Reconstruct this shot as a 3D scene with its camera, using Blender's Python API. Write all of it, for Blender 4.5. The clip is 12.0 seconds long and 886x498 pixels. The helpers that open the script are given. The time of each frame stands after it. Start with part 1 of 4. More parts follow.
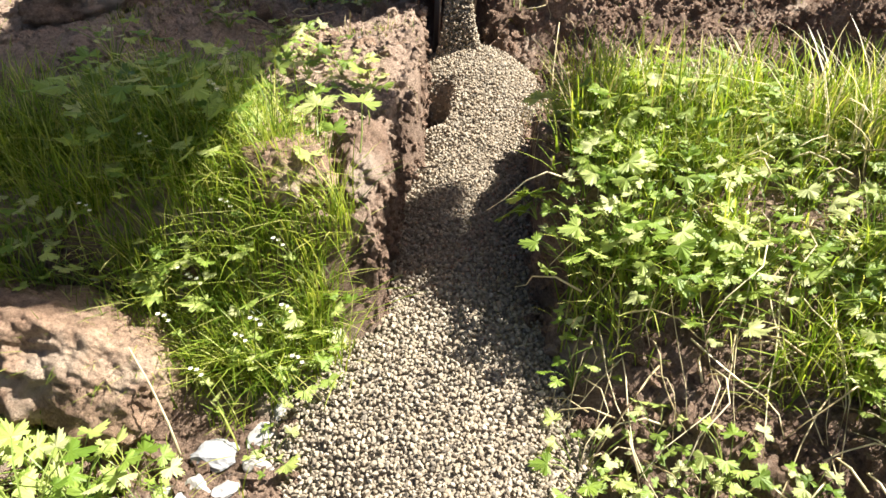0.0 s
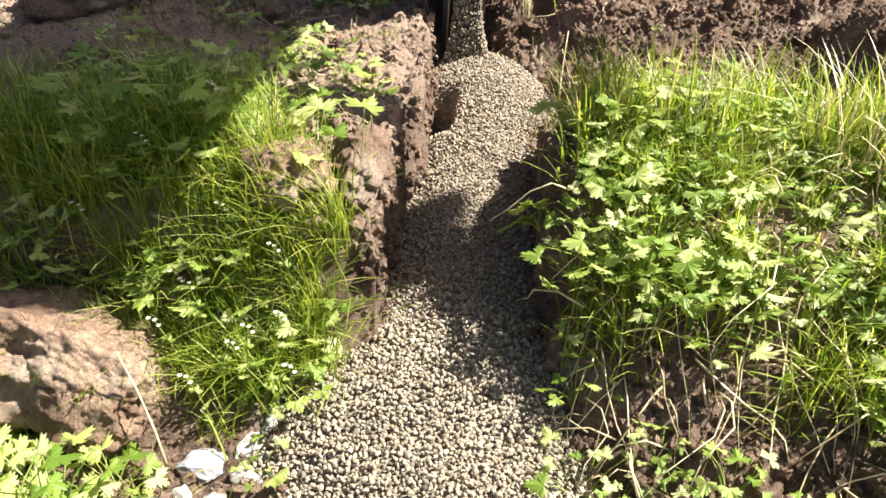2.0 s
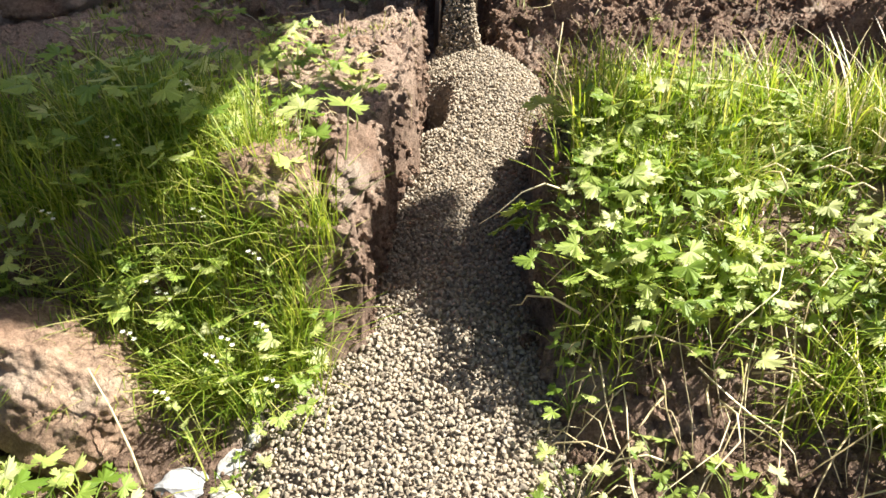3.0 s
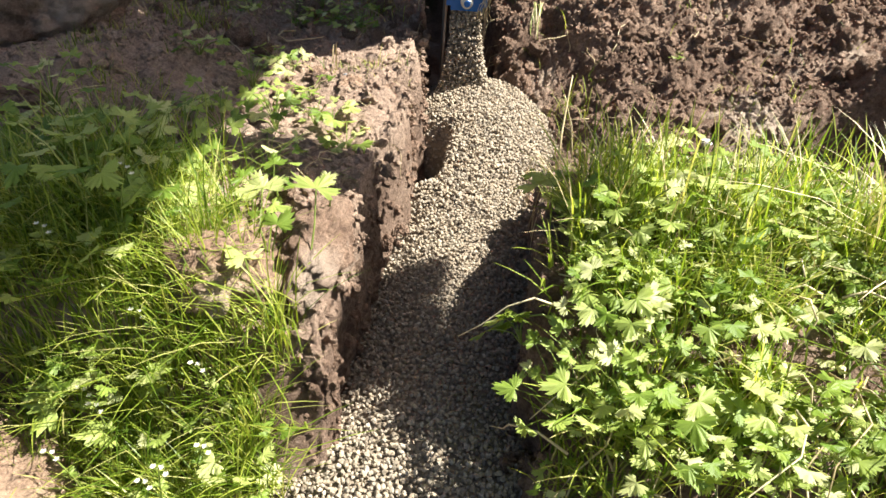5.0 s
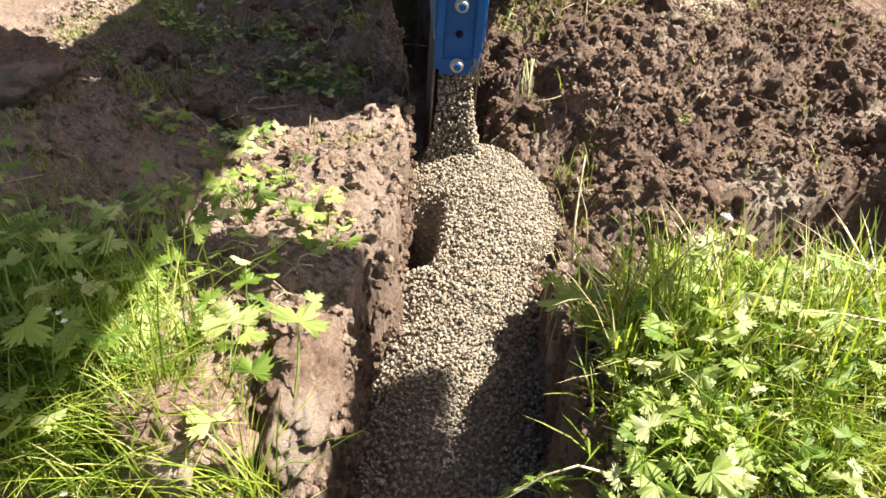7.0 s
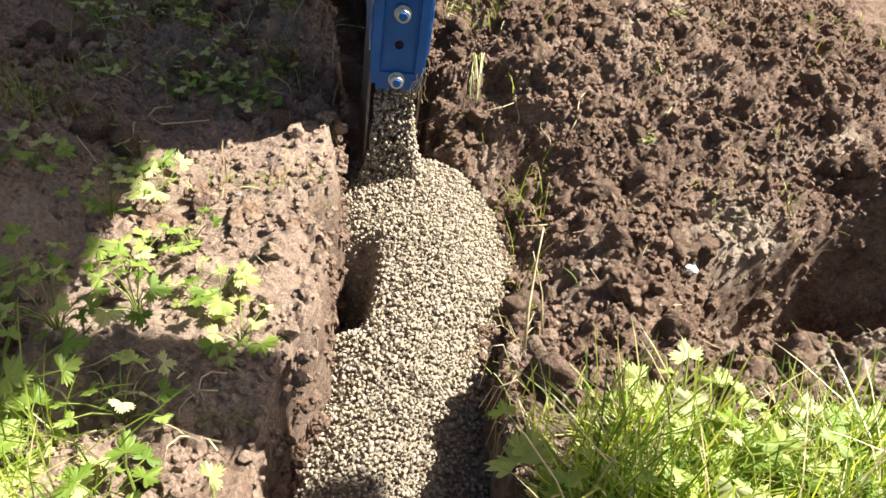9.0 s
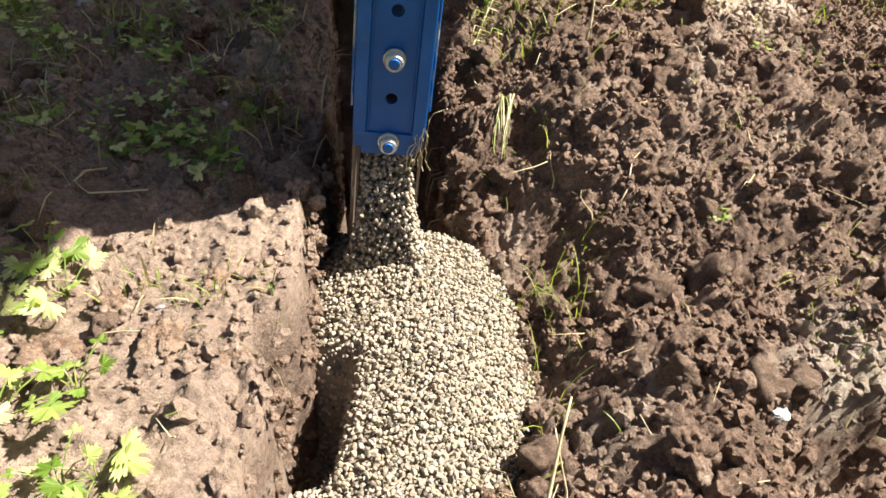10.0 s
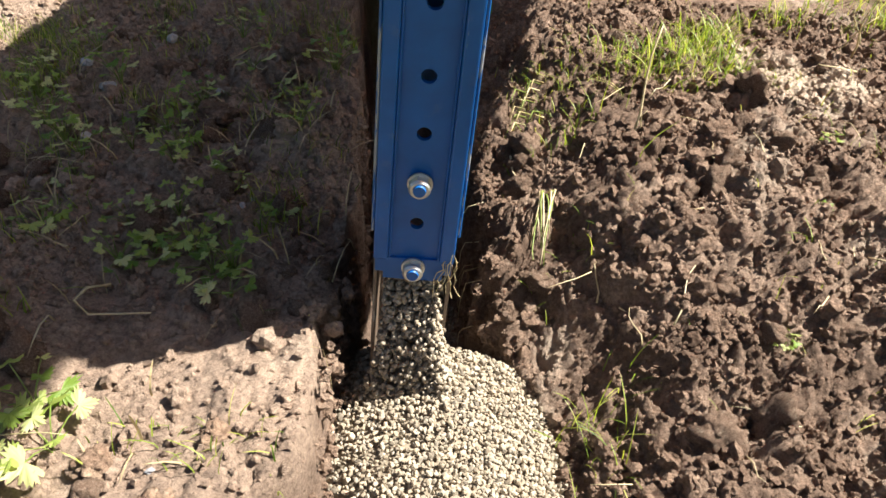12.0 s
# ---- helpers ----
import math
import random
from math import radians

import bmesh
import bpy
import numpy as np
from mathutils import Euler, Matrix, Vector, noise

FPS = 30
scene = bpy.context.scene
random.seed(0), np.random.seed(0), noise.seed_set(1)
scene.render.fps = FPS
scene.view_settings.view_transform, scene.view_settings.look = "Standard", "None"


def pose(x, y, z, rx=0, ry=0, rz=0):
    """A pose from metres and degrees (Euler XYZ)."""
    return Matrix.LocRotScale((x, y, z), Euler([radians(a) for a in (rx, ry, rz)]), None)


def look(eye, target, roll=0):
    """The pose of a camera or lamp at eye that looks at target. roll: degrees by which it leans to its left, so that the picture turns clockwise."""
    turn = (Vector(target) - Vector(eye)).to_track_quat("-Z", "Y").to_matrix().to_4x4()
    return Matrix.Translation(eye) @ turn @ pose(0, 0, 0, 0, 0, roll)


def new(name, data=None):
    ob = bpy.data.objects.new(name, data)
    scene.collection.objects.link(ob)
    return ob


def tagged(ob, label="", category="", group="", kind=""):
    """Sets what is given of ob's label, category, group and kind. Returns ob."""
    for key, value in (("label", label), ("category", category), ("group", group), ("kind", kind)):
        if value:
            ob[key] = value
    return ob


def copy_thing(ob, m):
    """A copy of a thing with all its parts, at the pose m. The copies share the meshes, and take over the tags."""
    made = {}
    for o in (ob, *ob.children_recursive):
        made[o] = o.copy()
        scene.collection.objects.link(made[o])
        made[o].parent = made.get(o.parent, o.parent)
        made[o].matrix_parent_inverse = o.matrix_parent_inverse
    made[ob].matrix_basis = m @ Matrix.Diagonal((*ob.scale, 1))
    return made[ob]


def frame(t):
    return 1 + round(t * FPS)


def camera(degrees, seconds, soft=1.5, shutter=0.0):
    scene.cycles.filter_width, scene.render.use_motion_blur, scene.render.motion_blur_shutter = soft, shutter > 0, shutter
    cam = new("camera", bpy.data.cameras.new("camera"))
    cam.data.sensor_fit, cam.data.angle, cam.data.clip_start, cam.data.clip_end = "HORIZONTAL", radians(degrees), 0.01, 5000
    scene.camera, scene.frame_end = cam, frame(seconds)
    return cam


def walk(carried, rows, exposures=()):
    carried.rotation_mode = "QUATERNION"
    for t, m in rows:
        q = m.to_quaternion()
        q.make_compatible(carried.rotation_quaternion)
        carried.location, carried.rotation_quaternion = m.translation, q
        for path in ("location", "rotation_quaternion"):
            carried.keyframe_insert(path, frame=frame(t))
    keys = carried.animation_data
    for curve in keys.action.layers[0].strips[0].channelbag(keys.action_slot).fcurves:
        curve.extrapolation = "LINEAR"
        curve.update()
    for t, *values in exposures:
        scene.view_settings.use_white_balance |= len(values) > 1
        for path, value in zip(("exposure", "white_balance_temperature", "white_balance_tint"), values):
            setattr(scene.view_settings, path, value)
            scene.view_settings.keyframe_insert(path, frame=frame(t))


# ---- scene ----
cam = camera(62.7, 12.0)
PATH = [
    (0, (0.221, -0.729, 0.584), (0.082, 0.911, -0.553), -1.8),
    (0.5, (0.22, -0.726, 0.585), (0.078, 0.917, -0.547), -1.7),
    (1, (0.226, -0.718, 0.58), (0.08, 0.928, -0.547), -1.9),
    (1.5, (0.229, -0.713, 0.579), (0.093, 0.935, -0.546), -1.5),
    (2, (0.224, -0.703, 0.573), (0.075, 0.946, -0.549), -0.4),
    (2.5, (0.226, -0.694, 0.571), (0.07, 0.953, -0.552), -0.7),
    (3, (0.239, -0.652, 0.558), (0.083, 0.986, -0.578), -1.4),
    (3.5, (0.256, -0.571, 0.568), (0.095, 1.053, -0.589), -0.9),
    (3.7, (0.26, -0.534, 0.581), (0.09, 1.078, -0.59), -0.7),
    (5.3, (0.277, -0.437, 0.626), (0.08, 1.17, -0.548), 0.1),
    (5.5, (0.282, -0.425, 0.637), (0.083, 1.197, -0.515), -0.1),
    (6, (0.276, -0.384, 0.648), (0.04, 1.252, -0.479), -1.4),
    (6.5, (0.22, -0.31, 0.637), (0.059, 1.331, -0.495), 0.5),
    (7, (0.204, -0.25, 0.612), (0.08, 1.413, -0.493), 0.3),
    (7.2, (0.204, -0.23, 0.614), (0.109, 1.439, -0.484), 0.4),
    (8.8, (0.188, -0.009, 0.68), (0.219, 1.531, -0.595), 4.3),
    (9, (0.19, 0.026, 0.708), (0.242, 1.555, -0.58), 4.8),
    (9.5, (0.203, 0.215, 0.694), (0.286, 1.76, -0.573), 4.3),
    (10, (0.247, 0.374, 0.633), (0.169, 1.891, -0.668), 3.3),
    (10.5, (0.279, 0.455, 0.649), (0.064, 1.917, -0.698), -0.5),
    (11, (0.27, 0.488, 0.635), (0.054, 1.96, -0.703), 2.2),
    (11.5, (0.254, 0.53, 0.655), (0.044, 2.035, -0.645), 1.6),
    (12, (0.242, 0.541, 0.668), (0.046, 2.092, -0.579), 1.5),
]
walk(cam, [(t, look(eye, target, roll)) for t, eye, target, roll in PATH])

# ---------------------------------------------------------------- light
SUN_EL, SUN_AZ = 50.0, 17.0        # degrees; azimuth from +x towards +y
world = bpy.data.worlds.new("world")
scene.world = world
world.use_nodes = True
wt = world.node_tree
sky = wt.nodes.new("ShaderNodeTexSky")
sky.sky_type, sky.sun_disc = "NISHITA", False
sky.dust_density, sky.ozone_density = 3.0, 0.4
sky.sun_elevation, sky.sun_rotation = radians(SUN_EL), radians(90 - SUN_AZ)
wt.links.new(sky.outputs[0], wt.nodes["Background"].inputs[0])
wt.nodes["Background"].inputs[1].default_value = 0.046
sun = new("sun", bpy.data.lights.new("sun", "SUN"))
sun.data.energy, sun.data.angle, sun.data.color = 6.2, radians(0.6), (1.0, 0.95, 0.86)
to_sun = Vector((math.cos(radians(SUN_EL)) * math.cos(radians(SUN_AZ)),
                 math.cos(radians(SUN_EL)) * math.sin(radians(SUN_AZ)), math.sin(radians(SUN_EL))))
sun.matrix_world = look(to_sun * 8, (0, 0, 0))
scene.view_settings.exposure = 1.43


# ---------------------------------------------------------------- helpers
def part(name, bm, material, parent=None, label=""):
    me = bpy.data.meshes.new(name)
    if isinstance(bm, bmesh.types.BMesh):
        bm.normal_update()
        bm.to_mesh(me)
        bm.free()
    else:
        me.from_pydata(bm[0], [], bm[1])
    if material:
        for m in (material if isinstance(material, (list, tuple)) else [material]):
            me.materials.append(m)
    ob = new(name, me)
    if parent:
        ob.parent = parent
    if label:
        ob["label"] = label
    return ob


def smooth(ob):
    ob.data.polygons.foreach_set("use_smooth", [True] * len(ob.data.polygons))
    return ob


def empty(name, m=None):
    ob = new(name)
    ob.empty_display_size = 0.05
    if m is not None:
        ob.matrix_basis = m
    return ob


def box(bm, x0, x1, y0, y1, z0, z1, bev=0.0, seg=1):
    r = bmesh.ops.create_cube(bm, size=1.0, matrix=Matrix.LocRotScale(
        ((x0 + x1) / 2, (y0 + y1) / 2, (z0 + z1) / 2), None, (abs(x1 - x0), abs(y1 - y0), abs(z1 - z0))))
    if bev > 0:
        ed = list({e for v in r["verts"] for e in v.link_edges})
        bmesh.ops.bevel(bm, geom=ed, offset=bev, segments=seg, affect="EDGES", profile=0.6)
    return bm


def hash2(ix, iy, seed):
    h = (ix.astype(np.int64) * 374761393 + iy.astype(np.int64) * 668265263 + seed * 974634533) & 0xFFFFFFFF
    h = ((h ^ (h >> 13)) * 1274126177) & 0xFFFFFFFF
    h = ((h ^ (h >> 16)) * 2246822519) & 0xFFFFFFFF
    return ((h ^ (h >> 15)) & 0xFFFFFF) / float(0xFFFFFF)


def vnoise(x, y, size, seed):
    """Smooth noise from -1 to 1."""
    x, y = np.atleast_1d(np.asarray(x, float) / size), np.atleast_1d(np.asarray(y, float) / size)
    ix, iy = np.floor(x), np.floor(y)
    fx, fy = x - ix, y - iy
    fx, fy = fx * fx * (3 - 2 * fx), fy * fy * (3 - 2 * fy)
    a, b = hash2(ix, iy, seed), hash2(ix + 1, iy, seed)
    c, d = hash2(ix, iy + 1, seed), hash2(ix + 1, iy + 1, seed)
    return 2 * ((a + (b - a) * fx) * (1 - fy) + (c + (d - c) * fx) * fy) - 1


def fbm(x, y, size, octaves, seed):
    v, a = 0.0, 1.0
    for k in range(octaves):
        v = v + a * vnoise(x, y, size / 2 ** k, seed + k * 17)
        a *= 0.55
    return v / 1.8


def lumps(x, y, size, seed):
    """Broken clods of earth with tilted tops, 0 in the cracks."""
    x, y = np.asarray(x, float) / size, np.asarray(y, float) / size
    ix, iy = np.floor(x), np.floor(y)
    best = np.full(np.shape(x), 9.0)
    second = np.full(np.shape(x), 9.0)
    tall = np.zeros(np.shape(x))
    for dx in (-1, 0, 1):
        for dy in (-1, 0, 1):
            jx, jy = ix + dx, iy + dy
            px, py = jx + hash2(jx, jy, seed), jy + hash2(jx, jy, seed + 5)
            d = np.sqrt((px - x) ** 2 + (py - y) ** 2)
            t = 0.25 + 0.6 * hash2(jx, jy, seed + 9)
            t = t + (x - px) * (hash2(jx, jy, seed + 11) - 0.5) * 0.7 + (y - py) * (hash2(jx, jy, seed + 13) - 0.5) * 0.7
            near = d < best
            second = np.where(near, best, np.minimum(second, d))
            best = np.where(near, d, best)
            tall = np.where(near, t, tall)
    edge = np.clip((second - best) * 2.6, 0, 1) ** 0.7
    return np.clip(tall, 0.05, 1.2) * edge * (1 - 0.35 * best)


def step(v, a, b):
    t = np.clip((np.asarray(v, float) - a) / (b - a), 0, 1)
    return t * t * (3 - 2 * t)


# ---------------------------------------------------------------- materials
def material(name):
    m = bpy.data.materials.new(name)
    m.use_nodes = True
    return m, m.node_tree, m.node_tree.nodes["Principled BSDF"]


def node(nt, kind, **values):
    n = nt.nodes.new(kind)
    for k, v in values.items():
        n.inputs[k].default_value = v
    return n


def ramp(nt, source, stops):
    r = nt.nodes.new("ShaderNodeValToRGB")
    el = r.color_ramp.elements
    while len(el) < len(stops):
        el.new(0.5)
    for e, (p, c) in zip(el, stops):
        e.position, e.color = p, (*c, 1)
    nt.links.new(source, r.inputs[0])
    return r


def mix(nt, a, b, fac, blend="MIX"):
    n = nt.nodes.new("ShaderNodeMix")
    n.data_type, n.blend_type = "RGBA", blend
    for sock, v in ((n.inputs[6], a), (n.inputs[7], b), (n.inputs[0], fac)):
        if isinstance(v, bpy.types.NodeSocket):
            nt.links.new(v, sock)
        else:
            sock.default_value = (*v, 1) if isinstance(v, tuple) else v
    return n.outputs[2]


def place(nt, scale=1.0):
    """Object coordinates."""
    return nt.nodes.new("ShaderNodeTexCoord").outputs["Object"]


def noise_tex(nt, co, scale, detail=4.0, rough=0.6):
    n = node(nt, "ShaderNodeTexNoise", Scale=scale, Detail=detail, Roughness=rough)
    nt.links.new(co, n.inputs["Vector"])
    return n.outputs["Fac"]


def bump(nt, bsdf, height, strength, distance, after=None):
    b = node(nt, "ShaderNodeBump", Strength=strength, Distance=distance)
    nt.links.new(height, b.inputs["Height"])
    if after:
        nt.links.new(after.outputs[0], b.inputs["Normal"])
    nt.links.new(b.outputs[0], bsdf.inputs["Normal"])
    return b


def soil_material(name, dark, mid, pale, sand, meadow=False):
    m, nt, p = material(name)
    co = place(nt)
    base = ramp(nt, noise_tex(nt, co, 9.0, 6, 0.65), [(0.3, dark), (0.5, mid), (0.72, pale)]).outputs[0]
    fine = ramp(nt, noise_tex(nt, co, 130.0, 5, 0.75), [(0.3, (0.52, 0.47, 0.45)), (0.7, (1.55, 1.48, 1.4))]).outputs[0]
    c = mix(nt, base, fine, 1.0, "MULTIPLY")
    patch = ramp(nt, noise_tex(nt, co, 4.3, 5, 0.6), [(0.56, (0, 0, 0)), (0.68, (1, 1, 1))]).outputs[0]
    c = mix(nt, c, sand, patch)
    spot = ramp(nt, noise_tex(nt, co, 38.0, 5, 0.75), [(0.6, (0, 0, 0)), (0.72, (0.8, 0.8, 0.8))]).outputs[0]
    c = mix(nt, c, pale, spot)
    if meadow:
        # a crust of dry pale clay lies on the bank left of the trench
        sep = node(nt, "ShaderNodeSeparateXYZ")
        nt.links.new(co, sep.inputs[0])
        ragged_x = node(nt, "ShaderNodeMath")
        ragged_x.operation = "MULTIPLY_ADD"
        nt.links.new(noise_tex(nt, co, 7.0, 5, 0.7), ragged_x.inputs[0])
        ragged_x.inputs[1].default_value = 0.5
        nt.links.new(sep.outputs["X"], ragged_x.inputs[2])
        crust = node(nt, "ShaderNodeMapRange")
        crust.inputs["From Min"].default_value, crust.inputs["From Max"].default_value = 0.42, 0.3
        crust.inputs["To Max"].default_value = 0.52
        nt.links.new(ragged_x.outputs[0], crust.inputs["Value"])
        # the crust fades out below the top, painting shade into the cut sides
        crust_unshaded = node(nt, "ShaderNodeMapRange")
        crust_unshaded.inputs["From Min"].default_value, crust_unshaded.inputs["From Max"].default_value = -0.05, 0.015
        nt.links.new(sep.outputs["Z"], crust_unshaded.inputs["Value"])
        both = node(nt, "ShaderNodeMath")
        both.operation = "MULTIPLY"
        nt.links.new(crust.outputs[0], both.inputs[0])
        nt.links.new(crust_unshaded.outputs[0], both.inputs[1])
        c = mix(nt, c, mix(nt, (0.47, 0.37, 0.295), fine, 0.8, "MULTIPLY"), both.outputs[0])
        # a dry sandy patch lies on the far bank
        spot_at = node(nt, "ShaderNodeVectorMath")
        spot_at.operation = "DISTANCE"
        nt.links.new(co, spot_at.inputs[0])
        spot_at.inputs[1].default_value = (0.76, 1.97, 0.1)
        ragged_d = node(nt, "ShaderNodeMath")
        ragged_d.operation = "MULTIPLY_ADD"
        nt.links.new(noise_tex(nt, co, 11.0, 5, 0.7), ragged_d.inputs[0])
        ragged_d.inputs[1].default_value = 0.3
        nt.links.new(spot_at.outputs["Value"], ragged_d.inputs[2])
        sandy = node(nt, "ShaderNodeMapRange")
        sandy.inputs["From Min"].default_value, sandy.inputs["From Max"].default_value = 0.31, 0.24
        sandy.inputs["To Max"].default_value = 0.85
        nt.links.new(ragged_d.outputs[0], sandy.inputs["Value"])
        c = mix(nt, c, mix(nt, (0.6, 0.5, 0.4), fine, 0.6, "MULTIPLY"), sandy.outputs[0])
        # away from the dug strip the ground is grown over
        far_off = node(nt, "ShaderNodeVectorMath")
        far_off.operation = "DISTANCE"
        nt.links.new(co, far_off.inputs[0])
        far_off.inputs[1].default_value = (0.2, 0.8, 0.0)
        edge = node(nt, "ShaderNodeMapRange")
        edge.inputs["From Min"].default_value, edge.inputs["From Max"].default_value = 1.9, 2.6
        nt.links.new(far_off.outputs["Value"], edge.inputs["Value"])
        green = ramp(nt, noise_tex(nt, co, 2.0, 8, 0.7), [(0.3, (0.05, 0.09, 0.02)), (0.7, (0.12, 0.17, 0.04))]).outputs[0]
        c = mix(nt, c, green, edge.outputs[0])
    nt.links.new(c, p.inputs["Base Color"])
    p.inputs["Roughness"].default_value = 0.95
    p.inputs["Specular IOR Level"].default_value = 0.2
    b = bump(nt, p, noise_tex(nt, co, 48.0, 6, 0.75), 0.9, 0.012)
    bump(nt, p, noise_tex(nt, co, 170.0, 5, 0.75), 1.0, 0.007, b)
    return m


SOIL = soil_material("soil", (0.115, 0.081, 0.062), (0.215, 0.157, 0.122), (0.335, 0.262, 0.208), (0.42, 0.345, 0.272), meadow=True)
EARTH = soil_material("loose_earth", (0.122, 0.083, 0.062), (0.235, 0.168, 0.127), (0.345, 0.264, 0.208), (0.39, 0.312, 0.247))
CRUMB = soil_material("crumbled_earth", (0.122, 0.083, 0.062), (0.235, 0.168, 0.127), (0.345, 0.264, 0.208), (0.39, 0.312, 0.247), meadow=True)
CLAY = soil_material("clay", (0.2, 0.13, 0.09), (0.34, 0.245, 0.18), (0.46, 0.36, 0.27), (0.5, 0.4, 0.31))


def stone_material(name, stops, rough=0.85, island=True):
    m, nt, p = material(name)
    co = place(nt)
    if island:
        v = nt.nodes.new("ShaderNodeNewGeometry").outputs["Random Per Island"]
    else:
        v = nt.nodes.new("ShaderNodeObjectInfo").outputs["Random"]
    c = ramp(nt, v, stops).outputs[0]
    f = ramp(nt, noise_tex(nt, co, 210.0, 4, 0.7), [(0.3, (0.7, 0.68, 0.65)), (0.7, (1.2, 1.18, 1.15))]).outputs[0]
    nt.links.new(mix(nt, c, f, 1.0, "MULTIPLY"), p.inputs["Base Color"])
    p.inputs["Roughness"].default_value = rough
    bump(nt, p, noise_tex(nt, co, 400.0, 3, 0.6), 0.4, 0.001)
    return m


GRAVEL_STOPS = [(0.0, (0.135, 0.117, 0.094)), (0.2, (0.275, 0.232, 0.175)), (0.55, (0.378, 0.318, 0.236)),
                (0.8, (0.29, 0.26, 0.212)), (1.0, (0.44, 0.392, 0.314))]
GRAVEL = stone_material("gravel", GRAVEL_STOPS)
GRAVEL_ONE = stone_material("gravel_stone", GRAVEL_STOPS, island=False)
ROCK = stone_material("pale_rock", [(0.0, (0.24, 0.25, 0.27)), (0.5, (0.34, 0.34, 0.34)), (1.0, (0.44, 0.42, 0.39))], island=False)


def leaf_material(name, stops, glow=0.45, island=True):
    m, nt, p = material(name)
    if island:
        v = nt.nodes.new("ShaderNodeNewGeometry").outputs["Random Per Island"]
    else:
        v = nt.nodes.new("ShaderNodeObjectInfo").outputs["Random"]
    co = place(nt)
    c = ramp(nt, v, stops).outputs[0]
    f = ramp(nt, noise_tex(nt, co, 90.0, 3, 0.6), [(0.3, (0.7, 0.75, 0.6)), (0.7, (1.25, 1.2, 1.1))]).outputs[0]
    c = mix(nt, c, f, 1.0, "MULTIPLY")
    nt.links.new(c, p.inputs["Base Color"])
    p.inputs["Roughness"].default_value = 0.42
    bump(nt, p, noise_tex(nt, co, 160.0, 2, 0.5), 0.25, 0.001)
    t = nt.nodes.new("ShaderNodeBsdfTranslucent")
    nt.links.new(mix(nt, c, (1.2, 1.17, 0.62), 1.0, "MULTIPLY"), t.inputs[0])
    s = nt.nodes.new("ShaderNodeMixShader")
    s.inputs[0].default_value = glow
    nt.links.new(p.outputs[0], s.inputs[1])
    nt.links.new(t.outputs[0], s.inputs[2])
    nt.links.new(s.outputs[0], nt.nodes["Material Output"].inputs[0])
    return m


LEAF = leaf_material("leaf", [(0.0, (0.12, 0.21, 0.025)), (0.3, (0.26, 0.37, 0.07)), (0.7, (0.43, 0.51, 0.17)), (1.0, (0.62, 0.64, 0.38))], island=False)
GRASS = leaf_material("grass_blade", [(0.0, (0.085, 0.16, 0.016)), (0.4, (0.24, 0.335, 0.045)), (0.8, (0.42, 0.475, 0.1)), (1.0, (0.58, 0.55, 0.27))], 0.5)
STEM = leaf_material("stem", [(0.0, (0.16, 0.25, 0.05)), (1.0, (0.3, 0.34, 0.1))], 0.2)
STRAW = leaf_material("dry_straw", [(0.0, (0.45, 0.36, 0.22)), (0.5, (0.6, 0.5, 0.34)), (1.0, (0.72, 0.64, 0.48))], 0.15, island=False)
PETAL = leaf_material("petal", [(0.0, (0.8, 0.78, 0.8)), (1.0, (0.85, 0.8, 0.84))], 0.3)


def paint_material(name, colour, worn, scuff):
    m, nt, p = material(name)
    co = place(nt)
    stretch = node(nt, "ShaderNodeMapping")
    stretch.inputs["Scale"].default_value = (1.0, 1.0, 0.12)
    nt.links.new(co, stretch.inputs[0])
    scr = ramp(nt, noise_tex(nt, stretch.outputs[0], 85.0, 5, 0.7), [(scuff, (0, 0, 0)), (scuff + 0.05, (1, 1, 1))]).outputs[0]
    tone = ramp(nt, noise_tex(nt, co, 14.0, 4, 0.6), [(0.3, tuple(v * 0.75 for v in colour)), (0.7, tuple(v * 1.15 for v in colour))]).outputs[0]
    dust = ramp(nt, noise_tex(nt, co, 32.0, 6, 0.7), [(0.58, (0, 0, 0)), (0.85, (0.25, 0.25, 0.25))]).outputs[0]
    c = mix(nt, mix(nt, tone, (0.3, 0.26, 0.2), dust), worn, scr)
    nt.links.new(c, p.inputs["Base Color"])
    p.inputs["Roughness"].default_value = 0.42
    bump(nt, p, noise_tex(nt, co, 60.0, 4, 0.6), 0.15, 0.001)
    return m


BLUE = paint_material("blue_paint", (0.002, 0.1, 0.37), (0.3, 0.33, 0.36), 0.7)
SCUFFED = paint_material("scuffed_blue_steel", (0.004, 0.1, 0.34), (0.34, 0.35, 0.36), 0.5)
BARE = paint_material("worn_steel_plate", (0.15, 0.11, 0.08), (0.36, 0.33, 0.28), 0.6)
ORANGE = paint_material("orange_paint", (0.75, 0.24, 0.02), (0.4, 0.33, 0.26), 0.72)
DARK = paint_material("black_rubber", (0.02, 0.02, 0.02), (0.1, 0.09, 0.08), 0.7)
ZINC, znt, zp = material("zinc")
zp.inputs["Base Color"].default_value = (0.62, 0.62, 0.59, 1)
zp.inputs["Metallic"].default_value, zp.inputs["Roughness"].default_value = 0.9, 0.38


# ---------------------------------------------------------------- the lie of the land
def bend(y):
    return np.interp(y, [1.0, 1.35, 2.0, 3.0], [0.0, -0.035, -0.18, -0.42])


def trench_left(y):
    return 0.05 + bend(y) + 0.014 * vnoise(0, y, 0.13, 3) + 0.009 * vnoise(0, y, 0.04, 4)


def trench_right(y):
    return 0.292 - 0.07 * step(np.asarray(y, float), 1.14, 1.34) + bend(y) + 0.014 * vnoise(0, y, 0.16, 6) + 0.008 * vnoise(0, y, 0.04, 7)


